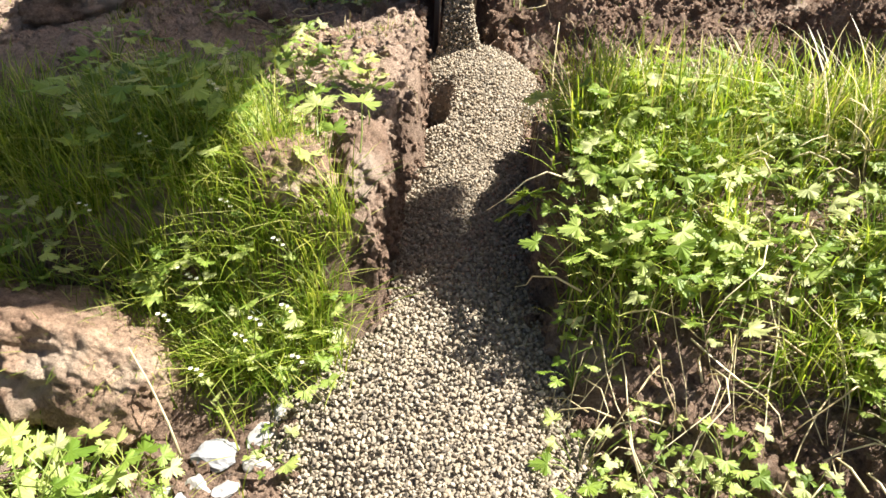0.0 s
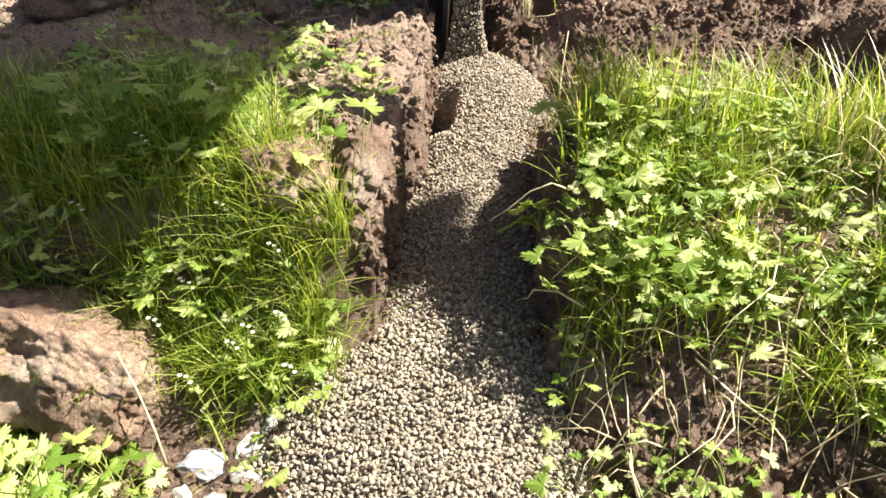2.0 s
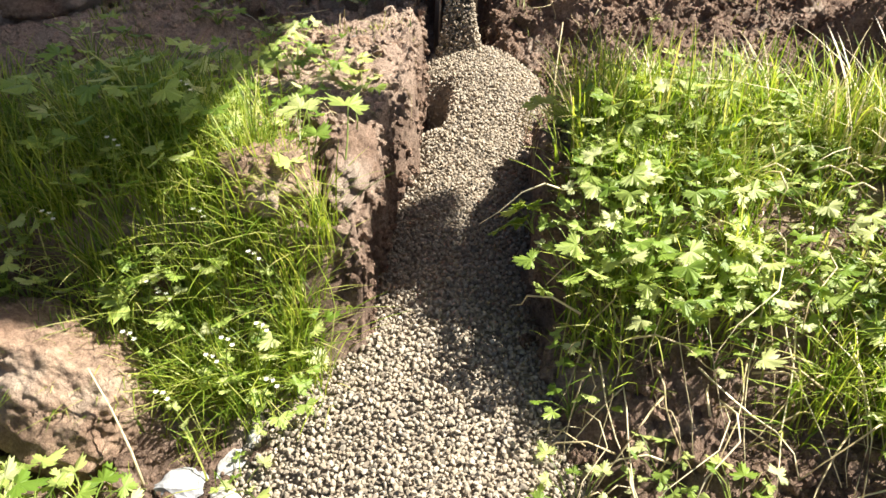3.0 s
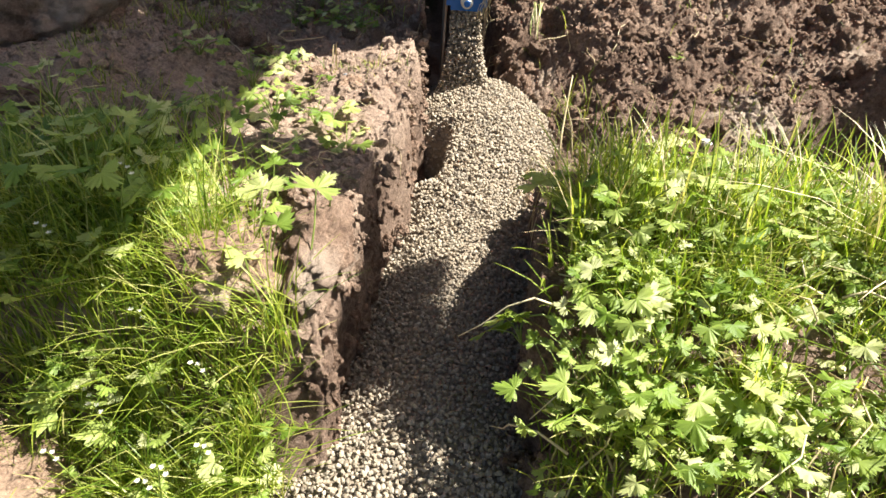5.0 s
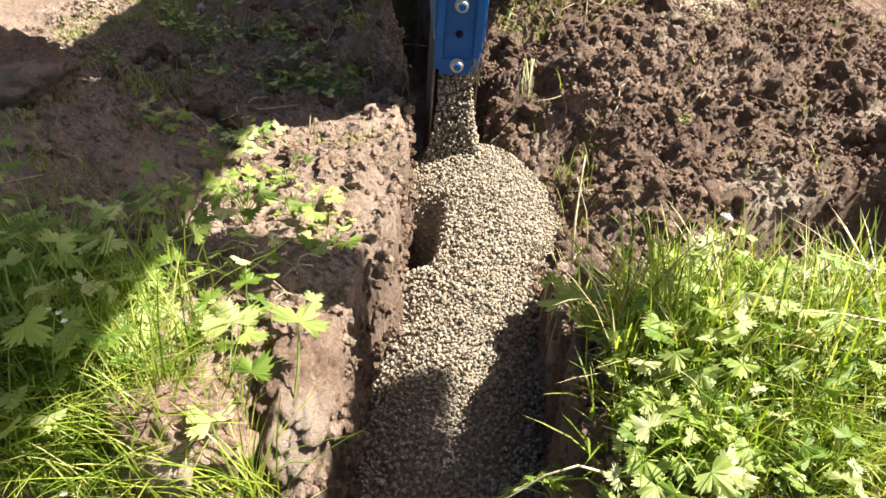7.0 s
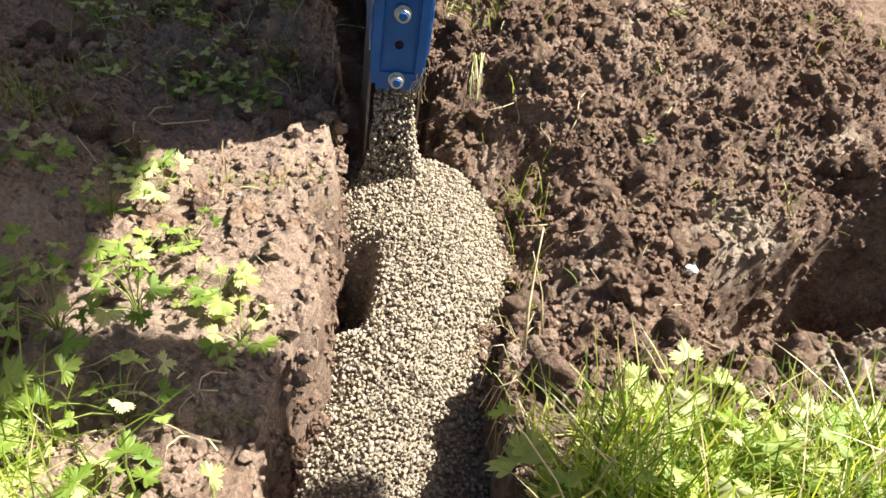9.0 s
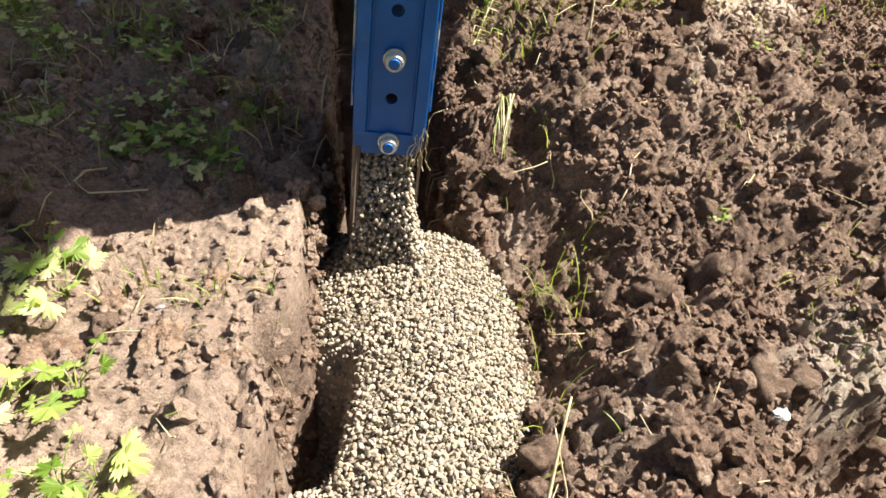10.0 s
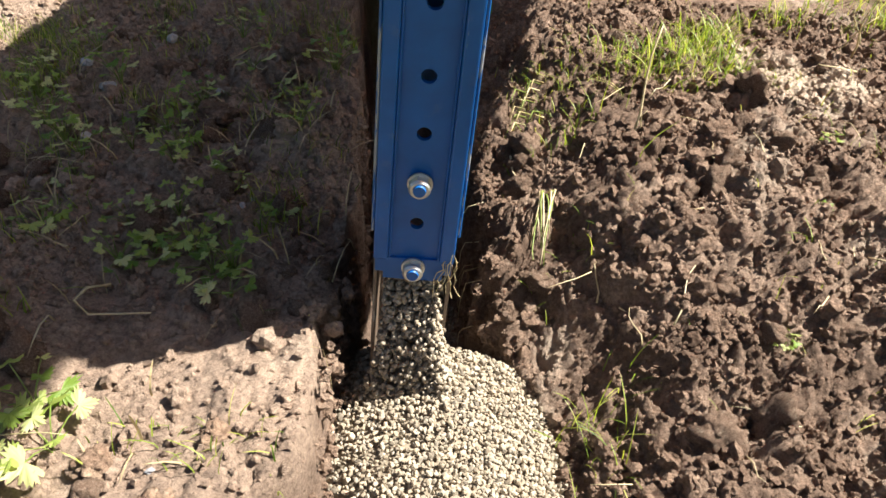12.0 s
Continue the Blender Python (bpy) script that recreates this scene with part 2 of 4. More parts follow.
def turf(x, y):
    """How grassy the ground is, from 0 (bare earth) to 1."""
    w = 0.05 * vnoise(x, y, 0.2, 11) + 0.03 * vnoise(x, y, 0.06, 12)
    right = step(x, 0.3, 0.36) * (1 - step(y + w - 0.08 * step(x, 0.7, 1.0), 0.46, 0.56)) * step(y + 1.6 * w + (x - 0.4) * 0.15, 0.0, 0.13)
    left = (1 - step(x + w, -0.01, 0.04)) * step(y + w, -0.1, 0.08) * (1 - step(y + w, 0.36, 0.5))
    left = left * (1 - step(x + w, -0.16, -0.1) * step(y + w, 0.2, 0.27))
    far = np.clip(step(y + w, 2.25, 2.6) + step(-x, 1.15, 1.5) + step(x, 1.5, 1.9) + step(-y, 0.7, 1.0), 0, 1)
    return np.clip(right + left + far, 0, 1)


HOLLOW = (0.87, 0.93)


def land(x, y):
    """Height of the ground."""
    x, y = np.asarray(x, float), np.asarray(y, float)
    left = np.interp(y, [-0.9, -0.05, 0.09, 0.19, 0.3, 0.5, 0.7, 1.1, 1.5, 2.5], [-0.25, -0.235, -0.2, 0.0, 0.05, 0.03, 0.04, 0.02, 0.03, 0.06])
    left = left + 0.08 * step(-x, 0.25, 0.6) * step(y, 0.3, 0.7) * (1 - step(y, 1.0, 1.4))
    right = np.interp(y, [-0.9, -0.25, -0.11, -0.05, 0.03, 0.12, 0.22, 0.35, 0.44, 0.58, 0.8, 1.2, 1.5, 1.8, 2.5],
                      [-0.27, -0.25, -0.2, -0.155, -0.095, -0.03, 0.02, 0.06, 0.05, -0.02, -0.05, -0.06, 0.06, 0.08, 0.1])
    right = right - 0.09 * (1 - step(x, 0.31, 0.43)) * (1 - step(y, 0.08, 0.26))
    right = right - 0.1 * (1 - step(x - bend(y), 0.3, 0.55)) * step(y, 0.6, 0.9) * (1 - 0.4 * step(y, 1.7, 2.2))
    right = right - 0.23 * np.exp(-(((x - HOLLOW[0]) / 0.23) ** 4 + ((y - HOLLOW[1] - 0.25 * (x - HOLLOW[0])) / 0.1) ** 4))
    right = right + 0.17 * np.exp(-(((x - 1.1) / 0.13) ** 2 + ((y - 1.1) / 0.12) ** 2))
    h = np.where(x < 0.17 + bend(y), left, right)
    away = np.exp(-((np.abs(x - 0.2) / 1.5) ** 4 + (np.abs(y - 0.8) / 1.7) ** 4))
    h = h * away
    g = turf(x, y)
    h = h + 0.03 * fbm(x, y, 0.35, 3, 21)
    near = np.exp(-((np.abs(x - 0.2) / 1.6) ** 4 + (np.abs(y - 0.9) / 1.9) ** 4))
    wx = x + 0.035 * vnoise(x, y, 0.07, 8) + 0.008 * vnoise(x, y, 0.022, 18)
    wy = y + 0.035 * vnoise(x, y, 0.07, 9) + 0.008 * vnoise(x, y, 0.022, 19)
    calm = 1 - 0.5 * (1 - step(x, -0.05, 0.2)) * step(y, 0.4, 0.55) * (1 - step(y, 1.2, 1.5))
    lump = 0.03 * calm * lumps(wx, wy, 0.1, 31) * (0.6 + 0.9 * vnoise(x, y, 0.2, 33)) + 0.015 * calm * lumps(wx + 3, wy, 0.042, 37) + (0.35 + 0.65 * calm) * (0.013 * lumps(wy, wx, 0.022, 43) + 0.008 * lumps(wx, wy + 5, 0.0125, 47))
    h = h + near * (1 - 0.75 * g) * (lump + calm * (0.03 * fbm(x, y, 0.06, 4, 51) - 0.03))
    xl, xr = trench_left(y), trench_right(y)
    ragged = 0.012 + 0.05 * (0.25 + 0.75 * calm ** 2) * np.clip(vnoise(x * 0.3, y, 0.09, 63) + 0.4 * vnoise(x, y, 0.03, 65), 0, 1)
    wob = 0.008 * fbm(x, y, 0.06, 3, 64)
    wall = step(x + wob, xl - ragged, xl + 0.01) * (1 - step(x + wob, xr - 0.012, xr + ragged + 0.02 * step(y, 0.55, 0.8)))
    h = h + np.where(x < 0.17, 0.3, 0.7) * (lump - 0.01) * near * wall * (1 - wall) * 4
    wall = wall * step(y, -0.95, -0.85) * (1 - step(y, 3.0, 3.1))
    floor = -0.44 + 0.02 * fbm(x, y, 0.05, 2, 61)
    return h + (floor - h) * wall


def gravel_top(x, y):
    base = np.interp(y, [-0.9, -0.15, 0.02, 0.14, 0.34, 0.55, 0.72, 0.9, 1.0, 1.17, 1.28, 1.42, 2.0],
                     [-0.25, -0.215, -0.195, -0.19, -0.195, -0.2, -0.185, -0.145, -0.13, -0.125, -0.155, -0.33, -0.5])
    wide = 0.13 + 0.08 * (1 - step(y, 0.1, 0.2))
    crown = 0.045 * (1 - ((x - (0.17 + bend(y)) + 0.3 * (wide - 0.13)) / wide) ** 2)
    base = base - 0.16 * np.exp(-(((x - 0.068) / 0.036) ** 4 + ((y - 0.92) / 0.075) ** 4))
    return base + crown + 0.008 * fbm(x, y, 0.12, 2, 71)


def spread(lo, hi, fine, limit, grow=1.35):
    mid = list(np.arange(lo, hi + fine / 2, fine))
    out, v, d = [], hi, fine
    while v < limit:
        d *= grow
        v += d
        out.append(v)
    low, v, d = [], lo, fine
    while v > -limit:
        d *= grow
        v -= d
        low.append(v)
    return np.array(low[::-1] + mid + out)


xs = spread(-1.15, 1.3, 0.0048, 600)
xs = np.unique(np.round(np.concatenate([xs, np.arange(0.02, 0.08, 0.003), np.arange(0.265, 0.33, 0.003)]), 5))
ys = spread(-0.4, 2.4, 0.0048, 600)
gx, gy = np.meshgrid(xs, ys)
gz = land(gx, gy)
verts = np.stack([gx, gy, gz], -1).reshape(-1, 3)
nx, ny = len(xs), len(ys)
i = np.arange(nx * ny).reshape(ny, nx)
quads = np.stack([i[:-1, :-1], i[:-1, 1:], i[1:, 1:], i[1:, :-1]], -1).reshape(-1, 4)
ground_mesh = bpy.data.meshes.new("ground")
ground_mesh.from_pydata(verts.tolist(), [], quads.tolist())
ground_mesh.materials.append(SOIL)
ground = smooth(new("ground", ground_mesh))
tagged(ground, "lumpy dug brown earth with a straight narrow trench", "ground", kind="structure")


# ---------------------------------------------------------------- gravel in the trench
def ball_template(seed, sub):
    rng = np.random.default_rng(seed)
    bm = bmesh.new()
    bmesh.ops.create_icosphere(bm, subdivisions=sub, radius=1.0)
    v = np.array([p.co[:] for p in bm.verts])
    f = [[q.index for q in p.verts] for p in bm.faces]
    bm.free()
    for k in range(9):
        n = rng.normal(size=3)
        n /= np.linalg.norm(n)
        d = v @ n
        cut = rng.uniform(0.5, 0.8)
        v = v - np.outer(np.maximum(d - cut, 0) * 0.85, n)
    v = v * rng.uniform(0.75, 1.15, 3) * (1, 1, 0.8) * (1 + 0.06 * rng.normal(size=(len(v), 1)))
    return v, np.array(f)


def turn_matrix(rng):
    return np.array(Euler(rng.uniform(0, 6.28, 3)).to_matrix())


def scatter_mesh(templates, points, sizes, rng):
    vs, fs, n = [], [], 0
    for p, s in zip(points, sizes):
        v, f = templates[rng.integers(len(templates))]
        vs.append(v @ turn_matrix(rng).T * s + p)
        fs.append(f + n)
        n += len(v)
    return np.concatenate(vs), np.concatenate(fs)


STONES = [ball_template(100 + k, 2) for k in range(7)]
PLAIN_STONES = [ball_template(120 + k, 1) for k in range(9)]
rng = np.random.default_rng(5)
pitch = 0.0058
pts = []
for yy in np.arange(-0.42, 1.62, pitch):
    for xx in np.arange(-0.16, 0.36, pitch):
        pts.append((xx + rng.uniform(-0.4, 0.4) * pitch, yy + rng.uniform(-0.4, 0.4) * pitch))
pts = np.array(pts)
top = gravel_top(pts[:, 0], pts[:, 1])
keep = top > land(pts[:, 0], pts[:, 1]) - 0.004
keep &= top > -0.43
pts, top = pts[keep], top[keep]
pts3 = np.column_stack([pts, top + rng.uniform(-0.005, 0.005, len(pts))])
sizes = rng.uniform(0.0026, 0.0054, len(pts3))

STONE_PICK = []
gravel = empty("gravel_bed", pose(0.17, 0.1, -0.3))
tagged(gravel, "loose tan and grey pea gravel filling the trench", "gravel")
inv = np.array([0.17, 0.1, -0.3])
near = (np.abs(pts3[:, 0] - 0.15) < 0.075) & (np.abs(pts3[:, 1] - 0.03) < 0.085)
pick = np.flatnonzero(near)[:300]
for q in pick:
    STONE_PICK.append((pts3[q] - inv, sizes[q]))
rest = np.setdiff1d(np.arange(len(pts3)), pick)
middle = (pts3[rest, 1] > 0.22) & (pts3[rest, 1] < 0.72)
for sel, shapes in ((rest[~middle], STONES), (rest[middle], PLAIN_STONES)):
    vs, fs = scatter_mesh(shapes, pts3[sel] - inv, sizes[sel], rng)
    loose = part("loose_gravel", (vs.tolist(), fs.tolist()), GRAVEL, gravel)
    loose["kind"] = "stuff"
# a bed of finer stones under the top layer
bx, by = np.arange(-0.2, 0.38, 0.01), np.arange(-0.46, 1.66, 0.01)
hx, hy = np.meshgrid(bx, by)
hz = gravel_top(hx, hy) - 0.006
bi = np.arange(hx.size).reshape(hx.shape)
bq = np.stack([bi[:-1, :-1], bi[:-1, 1:], bi[1:, 1:], bi[1:, :-1]], -1).reshape(-1, 4)
part("packed_gravel", ((np.stack([hx, hy, hz], -1).reshape(-1, 3) - inv).tolist(), bq.tolist()), GRAVEL, gravel)

# stones pouring from the chute down to the heap
CH = (0.12, 1.21, 0.08)
n = 2900
k = rng.uniform(0, 1, n) ** 0.8
zz = CH[2] + 0.02 - k * 0.2
flare = 0.036 + 0.03 * k ** 3
px = CH[0] + rng.uniform(-1, 1, n) * flare
py = CH[1] + 0.035 + rng.uniform(-0.022, 0.022, n) - 0.065 * k ** 0.7
vs, fs = scatter_mesh(STONES, np.column_stack([px, py, zz]) - inv, rng.uniform(0.0028, 0.0052, n), rng)
pour = smooth(part("pouring_gravel", (vs.tolist(), fs.tolist()), GRAVEL, gravel, "stones falling from the chute mouth"))
pour["kind"] = "stuff"


# ---------------------------------------------------------------- the blue chute
def holed_plate(x0, x1, z0, z1, holes, r, y0, y1):
    """An upright plate with round holes through it; its front is at y0."""
    bm = bmesh.new()
    cuts = [z0]
    for h in holes:
        cuts += [h - r * 1.7, h + r * 1.7]
    cuts.append(z1)
    xc = (x0 + x1) / 2

    def quad(pts):
        bm.faces.new([bm.verts.new(p) for p in pts])

    for a in range(0, len(cuts), 2):
        lo, hi = cuts[a], cuts[a + 1]
        for y in (y0, y1):
            quad([(x0, y, lo), (x1, y, lo), (x1, y, hi), (x0, y, hi)])
    for h in holes:
        lo, hi = h - r * 1.7, h + r * 1.7
        ring, rim = [], []
        for q in range(24):
            t = 2 * math.pi * q / 24 + math.pi / 24
            c, s = math.cos(t), math.sin(t)
            ring.append((xc + r * c, h + r * s))
            m = min((x1 - xc) / max(abs(c), 1e-6), (hi - h) / max(abs(s), 1e-6))
            rim.append((xc + m * c, h + m * s))
        corners = [(x1, hi), (x0, hi), (x0, lo), (x1, lo)]
        for q in range(24):
            p, w = q, (q + 1) % 24
            for y in (y0, y1):
                extra = []
                for cx, cz in corners:
                    ta, tb = math.atan2(rim[p][1] - h, rim[p][0] - xc), math.atan2(rim[w][1] - h, rim[w][0] - xc)
                    tc = math.atan2(cz - h, cx - xc)
                    if tb < ta:
                        tb += 2 * math.pi
                        tc += 2 * math.pi if tc < ta else 0
                    if ta < tc < tb:
                        extra = [(cx, y, cz)]
                quad([(ring[p][0], y, ring[p][1]), (rim[p][0], y, rim[p][1]), *extra, (rim[w][0], y, rim[w][1]), (ring[w][0], y, ring[w][1])])
            quad([(ring[p][0], y0, ring[p][1]), (ring[w][0], y0, ring[w][1]), (ring[w][0], y1, ring[w][1]), (ring[p][0], y1, ring[p][1])])
    for z in (z0, z1):
        quad([(x0, y0, z), (x1, y0, z), (x1, y1, z), (x0, y1, z)])
    for x in (x0, x1):
        quad([(x, y0, z0), (x, y0, z1), (x, y1, z1), (x, y1, z0)])
    bmesh.ops.remove_doubles(bm, verts=bm.verts, dist=1e-5)
    bmesh.ops.recalc_face_normals(bm, faces=bm.faces)
    return bm


def rod(bm, points, radii, sides=6):
    rings = []
    for k, p in enumerate(points):
        p = Vector(p)
        d = (Vector(points[min(k + 1, len(points) - 1)]) - Vector(points[max(k - 1, 0)])).normalized()
        a = d.orthogonal().normalized()
        b = d.cross(a)
        r = radii[k] if isinstance(radii, (list, tuple)) else radii
        rings.append([bm.verts.new(p + (a * math.cos(2 * math.pi * q / sides) + b * math.sin(2 * math.pi * q / sides)) * r) for q in range(sides)])
    for u, v in zip(rings, rings[1:]):
        for q in range(sides):
            bm.faces.new([u[q], u[(q + 1) % sides], v[(q + 1) % sides], v[q]])
    bm.faces.new(rings[0][::-1])
    bm.faces.new(rings[-1])
    return bm


def build_chute():
    TOP = 0.55
    chute = empty("gravel_chute", pose(*CH, 0, 4, 7))
    chute.scale = (0.86, 0.86, 0.86)
    tagged(chute, "blue steel gravel chute with bolted front, scuffed sides, in trench", "chute")
    part("front_plate", holed_plate(-0.036, 0.036, 0.0, TOP, [0.097, 0.235, 0.312, 0.4, 0.49], 0.0095, 0.0, 0.008), BLUE, chute)
    bm = box(bmesh.new(), -0.054, 0.054, -0.004, 0.0, 0.0, 0.038, 0.0)
    side = [e for e in bm.edges if abs(e.verts[0].co.x - e.verts[1].co.x) < 1e-6 and abs(e.verts[0].co.z - e.verts[1].co.z) < 1e-6 and e.verts[0].co.z < 0.01]
    bmesh.ops.bevel(bm, geom=side, offset=0.012, segments=4, affect="EDGES")
    part("end_plate", bm, BLUE, chute)
    for sx in (-1, 1):
        part("flange", box(bmesh.new(), sx * 0.036, sx * 0.056, -0.012, 0.010, 0.039, TOP, 0.0025, 2), BLUE, chute)
        part("rib", box(bmesh.new(), sx * 0.0325, sx * 0.0358, -0.007, 0.0, 0.04, TOP, 0.001), BLUE, chute)
        part("side_plate", box(bmesh.new(), sx * 0.0565, sx * 0.0605, -0.009, 0.28, 0.085, TOP, 0.001), SCUFFED, chute, "blue side plate scraped to bare metal")
        bm = bmesh.new()
        a = [(-0.004, 0.0), (0.045, 0.0), (0.03, -0.33), (0.012, -0.33), (-0.002, -0.2)]
        if sx < 0:
            a = [(-0.004, 0.06), (0.28, 0.06), (0.28, -0.35), (0.03, -0.35), (-0.002, -0.22)]
        lo = [bm.verts.new((sx * 0.0505, y, z + 0.03)) for y, z in a]
        hi = [bm.verts.new((sx * 0.0555, y, z + 0.03)) for y, z in a]
        bm.faces.new(lo)
        bm.faces.new(hi[::-1])
        for q in range(5):
            bm.faces.new([lo[q], lo[(q + 1) % 5], hi[(q + 1) % 5], hi[q]])
        bmesh.ops.recalc_face_normals(bm, faces=bm.faces)
        part("skid_plate", bm, BARE, chute, "worn brown steel plate")
    part("back_plate", box(bmesh.new(), -0.056, 0.056, 0.274, 0.281, 0.1, TOP, 0.001), BLUE, chute)
    rr = np.random.default_rng(4)
    for q in range(7):
        x0, z0 = 0.05 + 0.006 * rr.uniform(-1, 1), 0.05 + 0.02 * rr.uniform(-1, 1)
        pts_ = [(x0, -0.006, z0)]
        for w in range(6):
            x0, z0 = x0 + rr.uniform(-0.009, 0.006), z0 - rr.uniform(0.006, 0.02)
            pts_.append((x0, -0.008 - rr.uniform(0, 0.006), z0))
        part("root", rod(bmesh.new(), pts_, 0.0008, 4), STRAW, chute, "thin dry root caught on the plate")
    for z in (0.024, 0.165):
        bolt = part("bolt", rod(bmesh.new(), [(0, -0.0045, z), (0, -0.0075, z)], 0.0168, 24), ZINC, chute, "zinc flange bolt")
        part("nut", rod(bmesh.new(), [(0, -0.0075, z), (0, -0.0195, z)], 0.0145, 6), ZINC, bolt)
        part("collar", rod(bmesh.new(), [(0, -0.0195, z), (0, -0.0225, z)], [0.0145, 0.012], 24), ZINC, bolt)
        part("bolt_end", rod(bmesh.new(), [(0, -0.0225, z), (0, -0.0255, z)], [0.0088, 0.008], 20), BLUE, bolt, "blue-painted bolt end")
    return chute


build_chute()



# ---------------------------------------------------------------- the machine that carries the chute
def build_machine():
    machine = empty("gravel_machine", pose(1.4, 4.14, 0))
    tagged(machine, "orange gravel-laying machine with hopper on wheels, plus added overhead shade slabs", "machine")
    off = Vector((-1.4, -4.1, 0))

    def bit(name, bm, mat, parent=machine):
        bmesh.ops.translate(bm, vec=off, verts=bm.verts)
        return part(name, bm, mat, parent)

    # inferred hopper, out of view, made wide enough to shade the left wall
    bit("hopper", box(bmesh.new(), -0.05, 0.82, 1.46, 2.75, 0.76, 1.08, 0.04, 3), ORANGE)
    bm = bmesh.new()
    lo = [bm.verts.new(p) for p in ((0.072, 1.17, 0.525), (0.178, 1.17, 0.525), (0.165, 1.42, 0.525), (0.058, 1.42, 0.525))]
    hi = [bm.verts.new(p) for p in ((0.06, 1.44, 1.0), (0.4, 1.44, 1.0), (0.4, 1.51, 0.8), (0.06, 1.51, 0.8))]
    bm.faces.new(lo)
    bm.faces.new(hi[::-1])
    for q in range(4):
        bm.faces.new([lo[q], lo[(q + 1) % 4], hi[(q + 1) % 4], hi[q]])
    bmesh.ops.recalc_face_normals(bm, faces=bm.faces)
    bit("throat", bm, BLUE)
    # three added pieces, out of view, that shade the left bank and trench
    bit("shade_slab", box(bmesh.new(), 0.34, 0.93, 0.4, 1.5, 1.5, 1.65, 0.03, 2), ORANGE)
    bit("shade_beam", box(bmesh.new(), 0.935, 1.5, 0.83, 0.95, 1.5, 1.65, 0.03, 2), ORANGE)
    bit("shade_sheet", box(bmesh.new(), 1.31, 1.5, 0.64, 0.828, 1.5, 1.53, 0.008, 2), ORANGE)
    # added arm that only joins the shading pieces to the body
    bit("slab_holder", box(bmesh.new(), 0.6, 0.72, 1.505, 3.1, 1.52, 1.62, 0.01, 2), ORANGE)
    bit("bracket", box(bmesh.new(), 0.36, 0.6, 2.74, 3.1, 0.85, 1.0, 0.01, 2), ORANGE)
    bit("body", box(bmesh.new(), 0.35, 2.4, 3.05, 5.2, 0.7, 2.2, 0.08, 3), ORANGE)
    for x in (0.45, 2.0):
        for y in (3.5, 4.7):
            bit("wheel", rod(bmesh.new(), [(x, y, 0.5), (x + 0.3, y, 0.5)], 0.42, 28), DARK)
    return machine


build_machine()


# ---------------------------------------------------------------- clods and stones
def clod_template(seed, sub=3, flat=0.8, rough=0.22):
    r = np.random.default_rng(seed)
    bm = bmesh.new()
    bmesh.ops.create_icosphere(bm, subdivisions=sub, radius=1.0)
    o = Vector(r.uniform(-50, 50, 3))
    for v in bm.verts:
        d = v.co.normalized()
        k = 1 + rough * 1.5 * noise.noise(d * 1.3 + o) + rough * noise.noise(d * 3.1 + o) + rough * 0.6 * noise.noise(d * 7.0 + o)
        k += rough * 0.5 * abs(noise.noise(d * 13.0 + o)) + rough * 0.3 * noise.noise(d * 27.0 + o)
        v.co = d * k
        v.co.z *= flat
    vv = np.array([p.co[:] for p in bm.verts])
    ff = np.array([[q.index for q in p.verts] for p in bm.faces])
    bm.free()
    return vv, ff


rng = np.random.default_rng(12)
CRUMBS = [clod_template(300 + k, 2, 0.8, 0.45) for k in range(10)]
DUST = [clod_template(330 + k, 1, 0.8, 0.4) for k in range(6)]


def strew(count, lo, hi, power, templates, name, label, seed, sink=0.25):
    r = np.random.default_rng(seed)
    x, y = r.uniform(-1.1, 1.2, count * 3), r.uniform(-0.3, 2.35, count * 3)
    clump = np.clip(0.5 + vnoise(x, y, 0.11, seed), 0.12, 1)
    ok = (r.uniform(size=count * 3) > turf(x, y) * 1.6) & (r.uniform(size=count * 3) < clump)
    ok &= (x < trench_left(y) - 0.008) | (x > trench_right(y) + 0.016)
    ok &= (x > 0.1) | (y < 0.5) | (y > 1.15) | (r.uniform(size=count * 3) < 0.35)
    x, y = x[ok][:count], y[ok][:count]
    sz = lo + (hi - lo) * r.uniform(size=len(x)) ** power
    v, f = scatter_mesh(templates, np.column_stack([x, y, land(x, y) + sz * sink]), sz, r)
    ob = part(name, (v.tolist(), f.tolist()), CRUMB)
    return tagged(ob, label, "soil", kind="stuff")


strew(14000, 0.0015, 0.0045, 1.5, DUST, "earth_grains", "fine crumbs of brown earth strewn over the dug ground", 14)
strew(17000, 0.0028, 0.007, 1.3, DUST, "earth_granules", "small angular granules of brown earth over the dug ground", 17, 0.35)
strew(5000, 0.005, 0.015, 2.2, CRUMBS, "earth_crumbs", "crumbled lumps of brown earth over the dug ground", 15, 0.2)
# single lumps of earth
LUMP_MESHES = []
for k in range(8):
    v, f = clod_template(360 + k, 3, 0.75, 0.4)
    me = bpy.data.meshes.new("clod")
    me.from_pydata(v.tolist(), [], f.tolist())
    me.materials.append(EARTH)
    me.polygons.foreach_set("use_smooth", [True] * len(me.polygons))
    LUMP_MESHES.append(me)
r = np.random.default_rng(16)
x, y = r.uniform(-0.7, 1.1, 1500), r.uniform(-0.25, 2.05, 1500)
ok = (turf(x, y) < 0.3) & ((x < trench_left(y) - 0.03) | (x > trench_right(y) + 0.035)) & (r.uniform(size=1500) < np.clip(0.5 + vnoise(x, y, 0.11, 16), 0.12, 1))
ok &= (x > 0.1) | (y < 0.5) | (y > 1.15) | (r.uniform(size=1500) < 0.3)
x, y = x[ok][:235], y[ok][:235]
